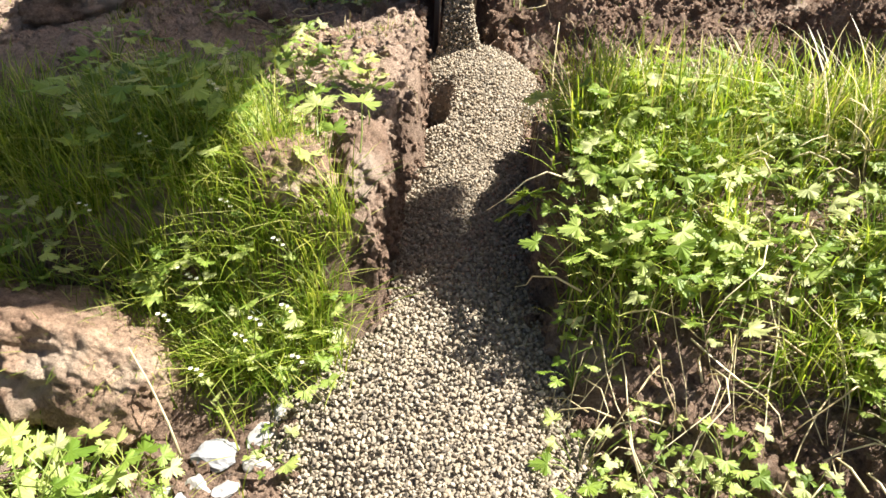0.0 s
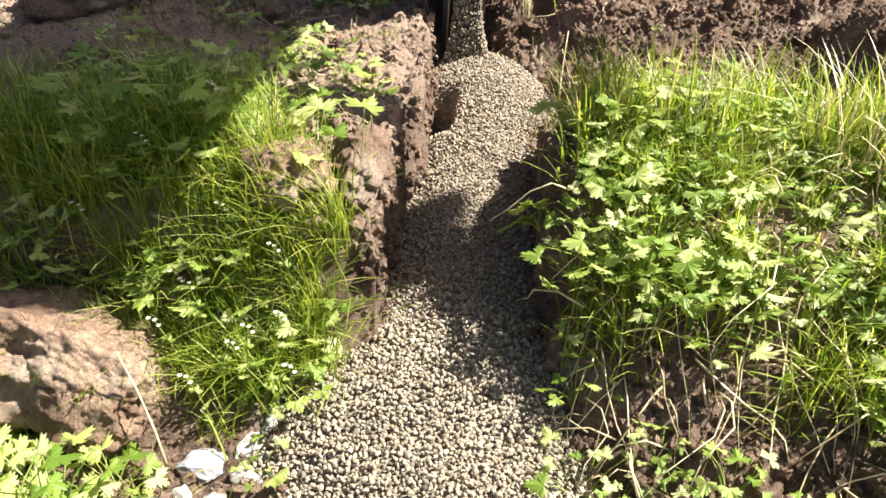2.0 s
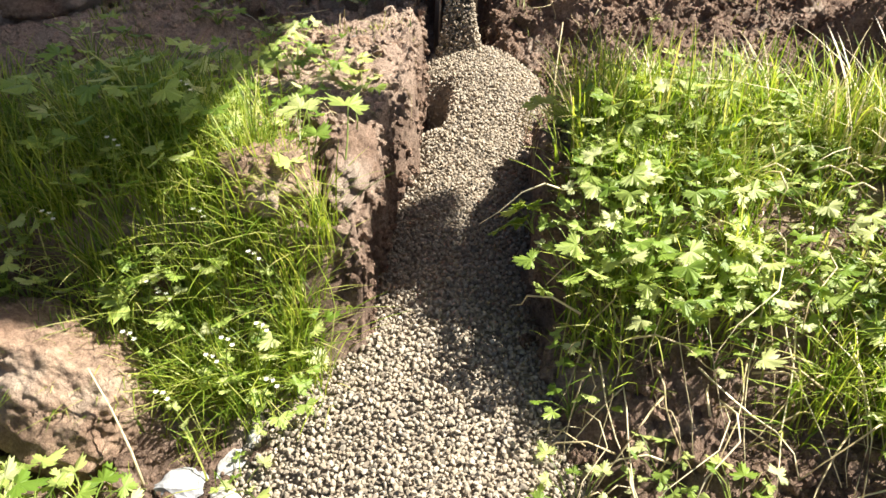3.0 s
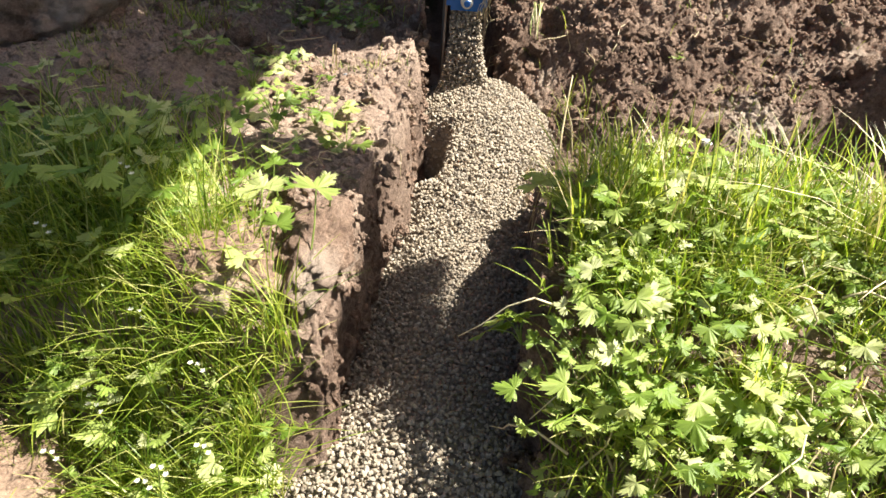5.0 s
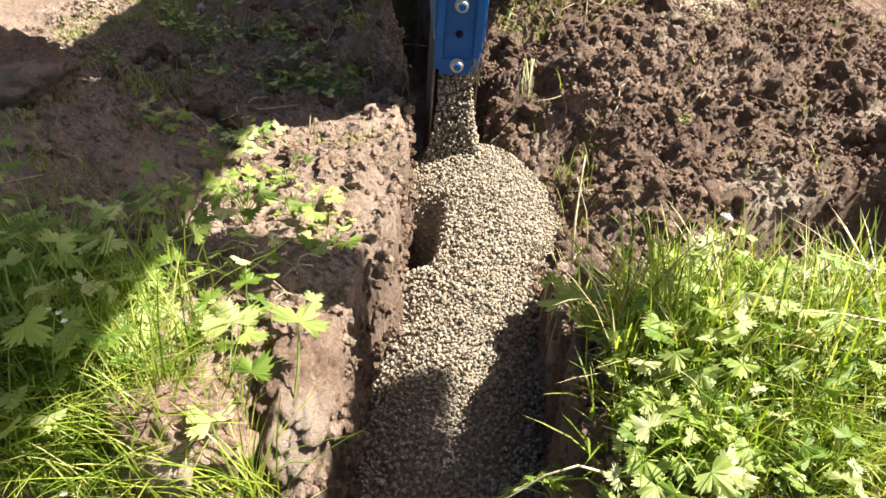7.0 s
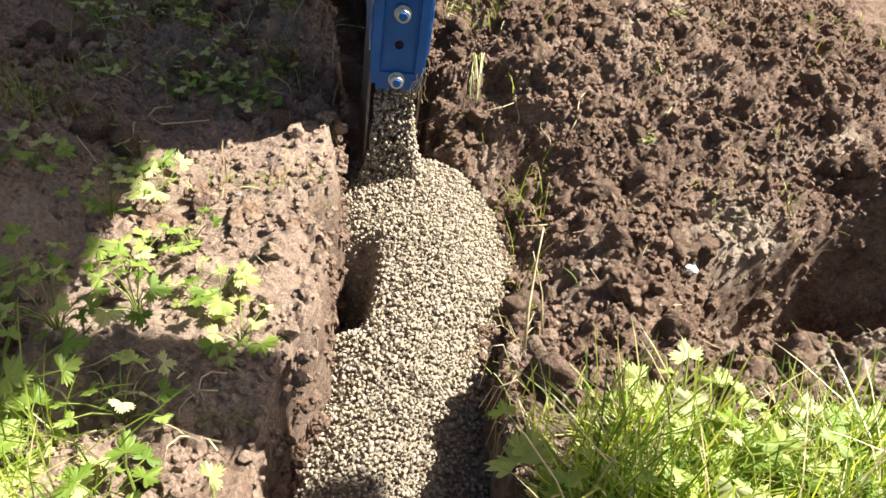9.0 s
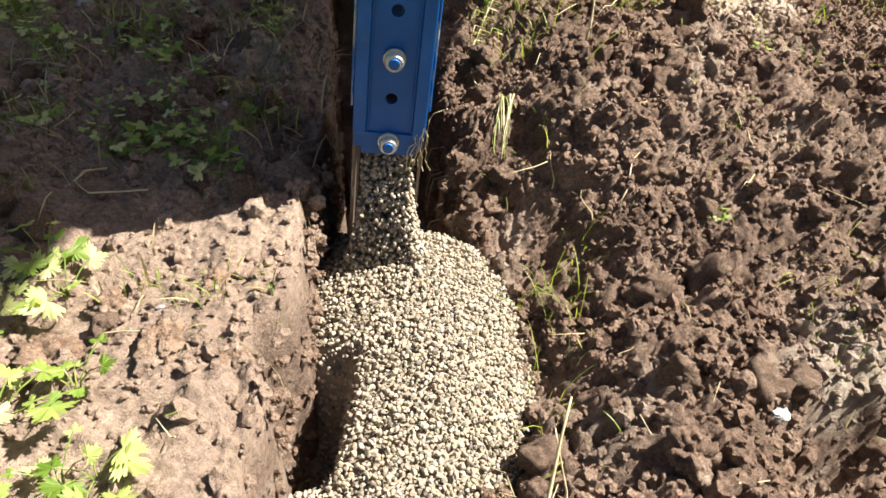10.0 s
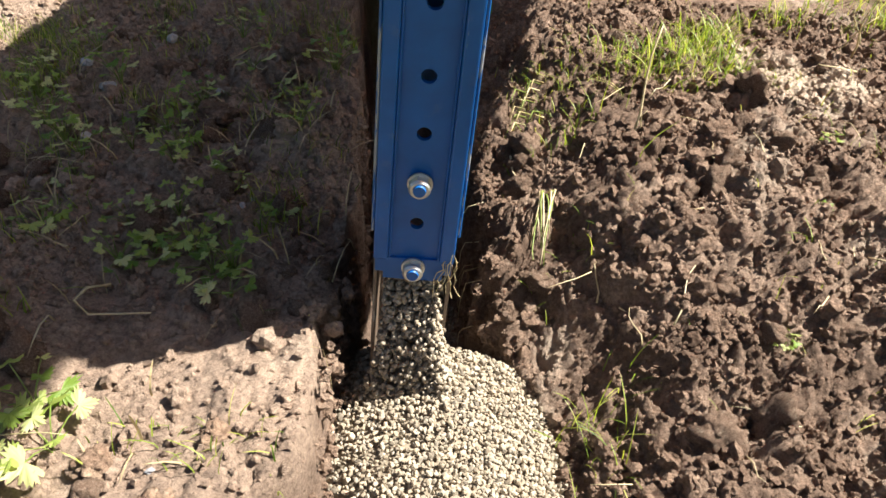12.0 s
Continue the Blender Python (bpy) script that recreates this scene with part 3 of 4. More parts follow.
for k, (px, py, pz) in enumerate(zip(x, y, land(x, y))):
    sz = 0.012 + 0.018 * r.uniform() ** 1.8
    ob = new("clod", LUMP_MESHES[k % 8])
    ob.matrix_basis = Matrix.LocRotScale((px, py, pz + sz * 0.12), Euler(r.uniform(0, 6.28, 3)), (sz, sz * r.uniform(0.7, 1.2), sz))
    tagged(ob, "rough lump of brown earth lying on the dug soil", "clod", "clods of earth")

# crumbs that stick in the trench walls
r = np.random.default_rng(19)
y = r.uniform(0.15, 1.9, 2600)
on_left = r.uniform(size=2600) < 0.25
x = np.where(on_left, trench_left(y) + r.uniform(-0.008, 0.004, 2600), trench_right(y) + r.uniform(-0.008, 0.05, 2600))
low, high = gravel_top(x, y), np.where(on_left, land(trench_left(y) - 0.04, y), land(trench_right(y) + 0.05, y))
z = low + (high - low) * r.uniform(0.0, 1.0, 2600)
z = np.where(on_left, z, np.maximum(land(x, y), low))
ok = high > low + 0.015
sz = 0.002 + 0.009 * r.uniform(size=2600) ** 2.5
v, f = scatter_mesh(CRUMBS, np.column_stack([x, y, z])[ok], sz[ok], r)
tagged(part("wall_crumbs", (v.tolist(), f.tolist()), CRUMB), "lumps of clay sticking in the trench walls", "soil", kind="stuff")


def broken_stone(x, y, r, seed, label, sx, rz, z=None):
    v, f = ball_template(seed, 3)
    v = v * (r * sx, r * 0.9, r * 0.75)
    ob = part("stone", (v.tolist(), f.tolist()), ROCK)
    zz = land(x, y).item() if z is None else z
    ob.matrix_basis = pose(x, y, zz + r * 0.3, 15 * math.sin(seed), 12 * math.cos(seed * 2), rz)
    return tagged(ob, label, "stone", "pale stones")


def clod(x, y, r, seed, label, mat=EARTH, flat=0.75, sx=1.0, sy=1.0, rz=0.0, sink=0.35, name="clod", category="clod", group="clods of earth", z=None):
    v, f = clod_template(seed, 5 if r > 0.045 else 4, flat, 0.2 if r > 0.045 else 0.4)
    v = v * (r * sx, r * sy, r)
    ob = smooth(part(name, (v.tolist(), f.tolist()), mat))
    zz = land(x, y).item() if z is None else z
    ob.matrix_basis = pose(x, y, zz + r * flat * (1 - 2 * sink) * 0.9, 0, 0, rz)
    tagged(ob, label, category, group)
    return ob


k = 0
while k < 24:
    x, y = rng.uniform(-0.6, 1.0), rng.uniform(0.5, 2.0)
    if turf(x, y).item() > 0.2 or trench_left(y).item() - 0.03 < x < trench_right(y).item() + 0.025:
        continue
    clod(x, y, 0.012 + 0.024 * rng.uniform() ** 2, 500 + k, "rough lump of brown earth lying on the dug soil", sx=rng.uniform(0.8, 1.4), rz=rng.uniform(0, 360), sink=0.3)
    k += 1


def slab_clod():
    """The large cut block of clay with a flat broken face."""
    bm = bmesh.new()
    bmesh.ops.create_cube(bm, size=1.0)
    bmesh.ops.subdivide_edges(bm, edges=bm.edges, cuts=64, use_grid_fill=True)
    for v in bm.verts:
        p = v.co.copy()
        r = (abs(2 * p.x) ** 6 + abs(2 * p.y) ** 6 + abs(2 * p.z) ** 6) ** (1 / 6)
        p = p / max(r, 1e-3) * 1.0 * max(abs(2 * p.x), abs(2 * p.y), abs(2 * p.z))
        q = Vector((p.x * 0.38, p.y * 0.17, p.z * 0.17))
        q.y += 0.05 * (q.z)
        q.z += -0.12 * max(q.x, 0) * (1 if q.z > 0 else 0)
        n = noise.noise(q * 6) * 0.028 - abs(noise.noise(q * 12)) * 0.03 + abs(noise.noise(q * 27)) * 0.014
        n += noise.noise(Vector((q.x * 9, q.y * 30, q.z * 55))) * 0.006 + noise.noise(q * 60) * 0.005 + noise.noise(q * 120) * 0.004
        v.co = q + p.normalized() * n
    ob = smooth(part("clod", bm, CLAY))
    ob.matrix_basis = pose(-0.42, 0.03, -0.145, -24, 4, -8)
    tagged(ob, "large cut block of pale clay lying on its side", "clod", "clods of earth")


slab_clod()
clod(-0.77, 1.02, 0.13, 701, "big dark clod of earth on the grassy bank", flat=0.7, sx=1.2, rz=20)
clod(-0.62, 0.42, 0.09, 702, "dark clod of earth in the long grass", flat=0.7)
clod(-0.1, 0.25, 0.07, 703, "grey crumbly clod of earth under leaves", flat=0.75, mat=CLAY, sink=0.42)
clod(0.0, 0.34, 0.056, 704, "broken lump of brown earth at the trench edge", sx=0.8, sy=1.8, sink=0.42)

for x, y, r, sx, rz in ((-0.155, -0.09, 0.03, 1.4, 20), (-0.1, -0.055, 0.034, 1.2, 70), (-0.165, -0.145, 0.026, 1.3, 130), (-0.21, -0.16, 0.03, 1.2, 10),
                        (-0.12, -0.15, 0.022, 1.1, 60), (-0.09, -0.11, 0.02, 1.5, 160), (-0.25, -0.2, 0.028, 1.4, 35), (-0.16, -0.2, 0.03, 1.2, 80),
                        (-0.08, -0.01, 0.028, 1.3, 110), (0.4, -0.16, 0.032, 1.3, 40)):
    broken_stone(x, y, r * 0.85, int(800 + x * -1000), "pale grey broken stone lying beside the gravel", sx, rz)
for x, y, r, sx in ((-0.078, 0.882, 0.024, 0.9), (0.005, 0.862, 0.013, 1.2), (-0.16, 0.93, 0.018, 1.1), (-0.2, 0.86, 0.026, 1.2), (-0.05, 0.98, 0.016, 1.0)):
    clod(x, y, r, int(720 + y * 100), "pale dry lump of clay on the trampled bank", mat=CLAY, flat=0.6, sx=sx, sink=0.4)
for x, y, r in ((0.648, 0.968, 0.02), (-0.641, 1.8, 0.02), (-0.56, 1.725, 0.019), (-0.51, 1.545, 0.012), (-0.174, 1.394, 0.009), (-0.53, 1.94, 0.02), (-0.172, 1.43, 0.007), (-0.1, 0.93, 0.006), (-0.35, 1.75, 0.011), (-0.32, 1.68, 0.009)):
    broken_stone(x, y, r, int(900 + y * 50), "small whitish stone on brown earth", 0.9, 20)


# ---------------------------------------------------------------- plants
def leaf_template(seed):
    """A deeply lobed, toothed leaf of radius 1, its stalk at the origin."""
    r = np.random.default_rng(seed)
    lobe = ((-33, 0.4), (-27, 0.7), (-19, 0.8), (-15, 0.62), (-9, 0.98), (-4, 0.8), (0, 1.05), (4, 0.8), (9, 0.97), (15, 0.62), (20, 0.8), (27, 0.68), (33, 0.4))
    out = []
    for mid, big in ((-80, 0.9), (0, 1.0), (80, 0.9)):
        big, mid = big * r.uniform(0.88, 1.1), mid + r.uniform(-7, 7)
        fat = r.uniform(1.12, 1.36)
        for a, rad in lobe:
            a, rad = mid + a * fat, rad * big * r.uniform(0.92, 1.08)
            x, y = rad * math.sin(math.radians(a)), rad * math.cos(math.radians(a))
            out.append((x, y, 0.22 * rad * rad * math.cos(math.radians((a - mid) * 3)) + r.uniform(-0.06, 0.06) - 0.12 * rad))
    n = len(out)
    vv = [(0, 0, 0)] + [(x * 0.5, y * 0.5, z * 0.35) for x, y, z in out] + out
    ff = [(0, q + 1, q + 2) for q in range(n - 1)]
    ff += [(q + 1, n + q + 1, n + q + 2, q + 2) for q in range(n - 1)]
    return vv, ff


LEAF_MESHES = []
for k in range(6):
    me = bpy.data.meshes.new("leaf")
    lv, lf = leaf_template(40 + k)
    me.from_pydata(lv, [], lf)
    me.materials.append(LEAF)
    me.polygons.foreach_set("use_smooth", [True] * len(me.polygons))
    LEAF_MESHES.append(me)


def build_plant(seed, leaves, height, size, spread_r):
    r = np.random.default_rng(seed)
    plant = empty("buttercup_plant")
    bm = bmesh.new()
    for q in range(leaves):
        a = 6.283 * (q + r.uniform(-0.35, 0.35)) / leaves
        d = spread_r * math.sqrt(r.uniform(0.08, 1))
        h = height * r.uniform(0.45, 1.0)
        tip = Vector((d * math.cos(a), d * math.sin(a), h))
        mid = Vector((tip.x * 0.35, tip.y * 0.35, h * 0.7))
        rod(bm, [(0, 0, -0.01), mid * 0.6, mid.lerp(tip, 0.4), tip], [0.0013, 0.0011, 0.001, 0.0008], 4)
        leaf = new("leaf", LEAF_MESHES[r.integers(len(LEAF_MESHES))])
        leaf.parent = plant
        s = size * r.uniform(0.4, 1.05)
        leaf.matrix_basis = Matrix.LocRotScale(tip, Euler((r.uniform(-0.6, 0.35), r.uniform(-0.45, 0.45), a - 1.57 + r.uniform(-0.7, 0.7))), (s, s, s))
    part("stem", bm, STEM, plant)
    return plant


PLANTS = [build_plant(60 + k, [8, 11, 13, 9, 12, 6][k], [0.06, 0.08, 0.1, 0.05, 0.13, 0.05][k], [0.029, 0.027, 0.03, 0.034, 0.026, 0.038][k], [0.06, 0.07, 0.075, 0.065, 0.06, 0.055][k]) for k in range(6)]
PLANT_USED = [False] * 6


def plant_at(x, y, kind, scale, label, z=None, tilt=(0, 0)):
    m = Matrix.LocRotScale((x, y, land(x, y).item() if z is None else z), Euler((tilt[0], tilt[1], rng.uniform(0, 6.28))), None)
    src = PLANTS[kind]
    if not PLANT_USED[kind]:
        PLANT_USED[kind] = True
        src.matrix_basis = m
        ob = src
    else:
        ob = copy_thing(src, m)
    ob.scale = (scale, scale, scale)
    tagged(ob, label, "plant", "leafy plants")
    return ob


rng = np.random.default_rng(77)
n = 0
while n < 172:
    x, y = rng.uniform(0.3, 1.1), rng.uniform(-0.2, 0.56)
    if rng.uniform() > turf(x, y).item() * 0.95 + 0.035:
        continue
    if x < 0.33 and rng.uniform() < 0.5:
        continue
    plant_at(x, y, int(rng.integers(6)), rng.uniform(0.55, 1.08), "sunlit yellow-green lobed buttercup leaves on the grassy bank")
    n += 1
n = 0
while n < 36:
    x, y = rng.uniform(-0.75, 0.0), rng.uniform(0.05, 0.55)
    if rng.uniform() > turf(x, y).item() or (x > -0.17 and 0.16 < y < 0.48):
        continue
    plant_at(x, y, int(rng.integers(6)), rng.uniform(0.6, 1.0), "lobed buttercup leaves among long green grass")
    n += 1
for x, y, kind, s in ((-0.3, -0.19, 2, 1.1), (-0.36, -0.16, 0, 1.1), (-0.42, -0.2, 1, 1.2), (-0.25, -0.14, 3, 0.9), (-0.08, -0.09, 0, 0.8), (-0.06, 0.02, 1, 0.8), (-0.5, -0.22, 4, 1.0), (-0.33, -0.24, 2, 1.2), (-0.28, -0.23, 5, 1.2), (-0.4, -0.12, 3, 1.1), (-0.46, -0.17, 5, 1.1), (-0.2, -0.2, 0, 0.8), (-0.1, 0.05, 2, 0.8), (-0.13, 0.09, 1, 0.8), (-0.05, 0.09, 3, 0.7)):
    plant_at(x, y, kind, s, "bright lobed leaves beside pale stones")
for x, y, kind, s in ((-0.1, 0.4, 3, 0.8), (-0.13, 0.37, 0, 0.7), (-0.1, 0.7, 0, 0.8), (-0.16, 0.66, 1, 0.9), (-0.03, 0.64, 3, 0.8), (-0.14, 0.81, 0, 0.9), (-0.2, 0.76, 3, 0.9),
                      (-0.07, 0.71, 5, 0.7), (-0.24, 0.62, 1, 0.9), (-0.22, 0.95, 5, 0.9), (-0.27, 1.0, 3, 0.8), (-0.22, 1.3, 0, 0.7), (-0.17, 1.26, 3, 0.7), (-0.12, 1.2, 5, 0.6), (-0.3, 1.25, 1, 0.6)):
    plant_at(x, y, kind, s, "small lobed green leaves growing from brown earth")
for x, y, kind, s in ((-0.44, 1.3, 3, 0.7), (-0.15, 1.62, 0, 0.7), (-0.34, 1.55, 3, 0.6), (-0.52, 0.6, 2, 0.9), (-0.45, 0.52, 1, 1.0), (-0.41, 0.94, 3, 0.9), (-0.3, 0.72, 0, 0.8), (-0.12, 0.5, 1, 0.8), (-0.3, 1.45, 0, 0.6), (-0.24, 1.5, 5, 0.5), (-0.4, 1.62, 1, 0.7), (-0.2, 1.75, 3, 0.7), (-0.32, 1.85, 0, 0.8), (-0.48, 1.48, 2, 0.6), (-0.26, 1.36, 1, 0.6), (-0.12, 1.42, 3, 0.5), (-0.55, 1.75, 1, 0.8), (-0.28, 0.88, 2, 0.7), (-0.32, 0.66, 5, 0.8)):
    plant_at(x, y, kind, s, "small lobed green leaves growing from brown earth")
n = 0
while n < 15:
    x, y = rng.uniform(0.32, 0.8), rng.uniform(-0.25, 0.1)
    if turf(x, y).item() > 0.4:
        continue
    plant_at(x, y, int(rng.integers(6)), rng.uniform(0.55, 0.95), "bright lobed leaf rosette on the crumbling bank among dry straws")
    n += 1
for k in range(18):
    x, y = rng.uniform(-0.62, -0.03), rng.uniform(0.08, 0.55)
    x = x - 0.2 if x > -0.17 and y > 0.16 else x
    plant_at(x, y, int(rng.integers(6)), rng.uniform(1.0, 1.35), "broad dark-green lobed leaves among long grass")
plant_at(0.285, 0.24, 5, 0.8, "pale lobed leaf hanging over the trench edge", z=-0.02, tilt=(0, -0.9))
for x, y in ((0.69, 1.51), (0.8, 1.38), (0.6, 1.66), (0.75, 1.7), (0.62, 1.3)):
    plant_at(x, y, 3, 0.3, "tiny yellow-green seedling on bare brown earth")
for k in range(18):
    x, y = rng.uniform(-0.75, -0.08), rng.uniform(1.15, 2.0)
    plant_at(x, y, int(rng.integers(6)), rng.uniform(0.4, 0.75), "small lobed green leaves growing from brown earth")


def sprig(base, tip, r, turn, seed, label):
    """One broad lobed leaf held up on a long stalk."""
    rr = np.random.default_rng(seed)
    plant = empty("leaf_sprig", pose(*base))
    tagged(plant, label, "plant", "leafy plants")
    d = Vector(tip) - Vector(base)
    mid = d * 0.55 + Vector((rr.uniform(-0.008, 0.008), rr.uniform(-0.008, 0.008), 0.012))
    part("stem", rod(bmesh.new(), [(0, 0, -0.008), mid * 0.5, mid, d], [0.0017, 0.0015, 0.0013, 0.001], 5), STEM, plant)
    leaf = new("leaf", LEAF_MESHES[seed % 6])
    leaf.parent = plant
    leaf.matrix_basis = Matrix.LocRotScale(d, Euler((rr.uniform(0.0, 0.45), rr.uniform(-0.25, 0.25), turn)), (r * 1.15, r, r))


for k, (bx_, by_, tx, ty, tz, r_, tn) in enumerate(((-0.03, 0.25, -0.06, 0.325, 0.125, 0.034, 0.5), (0.005, 0.25, 0.012, 0.325, 0.13, 0.034, -0.2), (-0.03, 0.23, -0.024, 0.268, 0.11, 0.026, -0.5),
                                                    (-0.02, 0.19, -0.05, 0.215, 0.095, 0.03, 1.2), (-0.07, 0.4, -0.075, 0.415, 0.11, 0.022, 0.2), (-0.1, 0.37, -0.11, 0.385, 0.105, 0.022, 0.9), (0.0, 0.39, 0.005, 0.4, 0.1, 0.018, -0.8),
                                                    (0.33, 0.5, 0.29, 0.53, 0.05, 0.018, 0.3), (0.34, 0.22, 0.283, 0.235, 0.02, 0.022, 2.2))):
    sprig((bx_, by_, land(bx_, by_).item()), (tx, ty, tz), r_, tn, 900 + k, "broad pale-green lobed leaf on a long stalk beside the trench")


def blades(spots, name, mat, lo, hi, width, lean, seed, label):
    r = np.random.default_rng(seed)
    vs, fs = [], []
    for x, y, z in spots:
        h = r.uniform(lo, hi)
        a = r.uniform(0, 6.283)
        bend = r.uniform(0.15, 1.0) * lean
        w = width * r.uniform(0.6, 1.3)
        dx, dy = math.cos(a), math.sin(a)
        ox, oy = -dy * w, dx * w
        base = len(vs)
        for q, t in enumerate((0, 0.35, 0.65, 0.87)):
            out, up = h * bend * t * t, h * (t - 0.45 * bend * t * t)
            k = 1 - 0.55 * t
            cx, cy, cz = x + dx * out, y + dy * out, z + up - 0.006
            vs += [(cx - ox * k, cy - oy * k, cz), (cx + ox * k, cy + oy * k, cz)]
        vs.append((x + dx * h * bend, y + dy * h * bend, z + h * (1 - 0.45 * bend) - 0.006))
        for q in range(3):
            b = base + 2 * q
            fs.append((b, b + 1, b + 3, b + 2))
        fs.append((base + 6, base + 7, base + 8))
    ob = part(name, (vs, fs), mat)
    tagged(ob, label, "grass", kind="stuff")
    return ob


def spots(count, x0, x1, y0, y1, seed, clump=0.05, weight=None):
    r = np.random.default_rng(seed)
    out = np.zeros((0, 3))
    while len(out) < count:
        x, y = r.uniform(x0, x1, 6000), r.uniform(y0, y1, 6000)
        p = turf(x, y) if weight is None else weight(x, y)
        p = p * np.clip(0.35 + 0.9 * vnoise(x, y, clump, seed), 0.05, 1)
        ok = (r.uniform(size=6000) < p) & ((x < trench_left(y) - 0.012) | (x > trench_right(y) + 0.014))
        x, y = x[ok], y[ok]
        out = np.concatenate([out, np.column_stack([x, y, land(x, y)])])
    return out[:count].tolist()


blades(spots(10000, 0.3, 1.25, -0.3, 0.7, 201), "grass", GRASS, 0.03, 0.125, 0.0014, 0.95, 1, "sunlit yellow-green grass among leaves on the bank")
blades(spots(2000, 0.34, 1.2, 0.32, 0.6, 205), "tall_grass", GRASS, 0.08, 0.2, 0.0014, 0.6, 5, "tall upright green grass blades along the bank's crest")
blades(spots(11000, -0.95, 0.03, 0.02, 0.55, 202), "long_grass", GRASS, 0.05, 0.17, 0.0012, 1.0, 2, "long arching green grass on the bank")
blades(spots(3000, -1.1, 1.3, 0.5, 2.3, 203, 0.12, lambda x, y: 0.03 + (0.3 + 0.6 * step(-x, 0.0, 0.2) + 0.5 * step(y, 1.7, 2.0)) * step(vnoise(x, y, 0.16, 90), 0.15, 0.6)), "sparse_grass", GRASS, 0.012, 0.05, 0.0009, 1.0, 3, "sparse short grass sprouting from dug earth")
blades(spots(600, -0.5, -0.08, -0.3, 0.06, 204, 0.05, lambda x, y: 0.5 + 0 * x), "green_weeds", GRASS, 0.02, 0.08, 0.0012, 1.0, 4, "thin green weeds beside pale stones")
blades(spots(2600, -0.95, -0.02, 1.05, 2.2, 211, 0.1, lambda x, y: step(vnoise(x, y, 0.14, 94), 0.0, 0.5)), "bank_grass", GRASS, 0.015, 0.06, 0.001, 1.0, 11, "short thin grass on the shaded earth bank")
blades(spots(160, -0.95, -0.02, 0.9, 2.2, 212, 0.1, lambda x, y: 0.5 + 0 * x), "dry_litter", STRAW, 0.03, 0.09, 0.0014, 1.3, 12, "short dry straws littering the shaded earth bank")
crest = spots(260, 0.34, 1.15, 0.3, 0.62, 207)
blades(crest, "dry_grass", STRAW, 0.08, 0.22, 0.0012, 0.9, 7, "pale dry grass stalks rising over the bank's crest")
blades(spots(40, 0.7, 0.8, 0.3, 0.4, 208), "dry_tuft", STRAW, 0.14, 0.26, 0.0014, 1.0, 8, "tuft of bleached dry grass on the bank")
blades(spots(110, 0.3, 0.42, 0.6, 2.0, 209, 0.05, lambda x, y: step(vnoise(x, y, 0.09, 92), 0.1, 0.5)), "edge_grass", GRASS, 0.03, 0.1, 0.001, 1.0, 9, "thin grass hanging at the trench edge")
blades(spots(900, 0.35, 1.2, 1.85, 2.4, 213, 0.1, lambda x, y: step(vnoise(x, y, 0.15, 96), 0.05, 0.45)), "crest_grass", GRASS, 0.03, 0.09, 0.0012, 1.0, 13, "thin yellow-green grass on the far bank's crest")
far = spots(26000, -2.6, 3.0, -1.6, 5.0, 206, 0.2, lambda x, y: np.where((np.abs(x - 0.2) < 1.0) & (y < 2.1), 0, turf(x, y)))
blades(far, "meadow_grass", GRASS, 0.05, 0.14, 0.003, 0.9, 6, "green meadow grass round the dug strip")


def stalk(name, points, r0, mat, label, category="stalk", group="dry stalks"):
    ob = smooth(part(name, rod(bmesh.new(), points, [r0 * (1 - 0.6 * q / (len(points) - 1)) for q in range(len(points))], 5), mat))
    return tagged(ob, label, category, group)


stalk("dry_stalk", [(0.335, 0.70, -0.03), (0.338, 0.74, 0.02), (0.345, 0.78, 0.07), (0.35, 0.8, 0.105)], 0.0026, STRAW, "pale dry straw standing at the trench edge")
stalk("dry_stalk", [(0.36, 0.72, -0.02), (0.355, 0.75, 0.03), (0.34, 0.79, 0.07)], 0.0016, STRAW, "pale dry straw standing at the trench edge")
for (x, y), (dx, dy, dz), r0 in (((0.422, 1.69), (0.02, 0.05, 0.19), 0.0028), ((0.43, 1.7), (0.01, 0.0, 0.04), 0.0014), ((0.205, 1.72), (0.03, -0.09, -0.02), 0.003),
                                 ((0.88, 2.0), (-0.08, 0.0, 0.01), 0.002), ((0.9, 2.1), (-0.02, -0.05, 0.12), 0.0025), ((0.93, 2.15), (-0.06, -0.05, 0.1), 0.002), ((0.86, 2.1), (0.07, 0.02, 0.08), 0.002),
                                 ((0.37, 1.36), (-0.005, 0.06, 0.03), 0.0016), ((0.47, 1.3), (0.03, 0.09, 0.01), 0.0016), ((0.43, 1.28), (-0.02, 0.05, 0.02), 0.0012)):
    z = land(x, y).item()
    stalk("dry_stalk", [(x + dx * q / 4 + 0.004 * math.sin(q * 1.7), y + dy * q / 4, max(z + dz * q / 4, land(x + dx * q / 4, y + dy * q / 4).item()) + 0.006) for q in range(5)], r0, STRAW, "single bleached straw caught in the dug earth")
for k in range(9):
    x, y = 0.282 + 0.003 * k - 0.012, 1.57 - 0.004 * (k % 3)
    tail = 0.11 + 0.03 * math.sin(k * 2.1)
    pts_ = []
    for q in range(6):
        px, py = x + 0.004 * math.sin(k + q), y - tail * q / 5
        pts_.append((px, py, land(px, py).item() + 0.014 + 0.012 * math.sin(q * 0.6)))
    stalk("grass_stalk", pts_, 0.0018, STEM if k % 2 else STRAW, "half-dry grass stalk hanging down the dug bank", "stalk", "dry stalks")
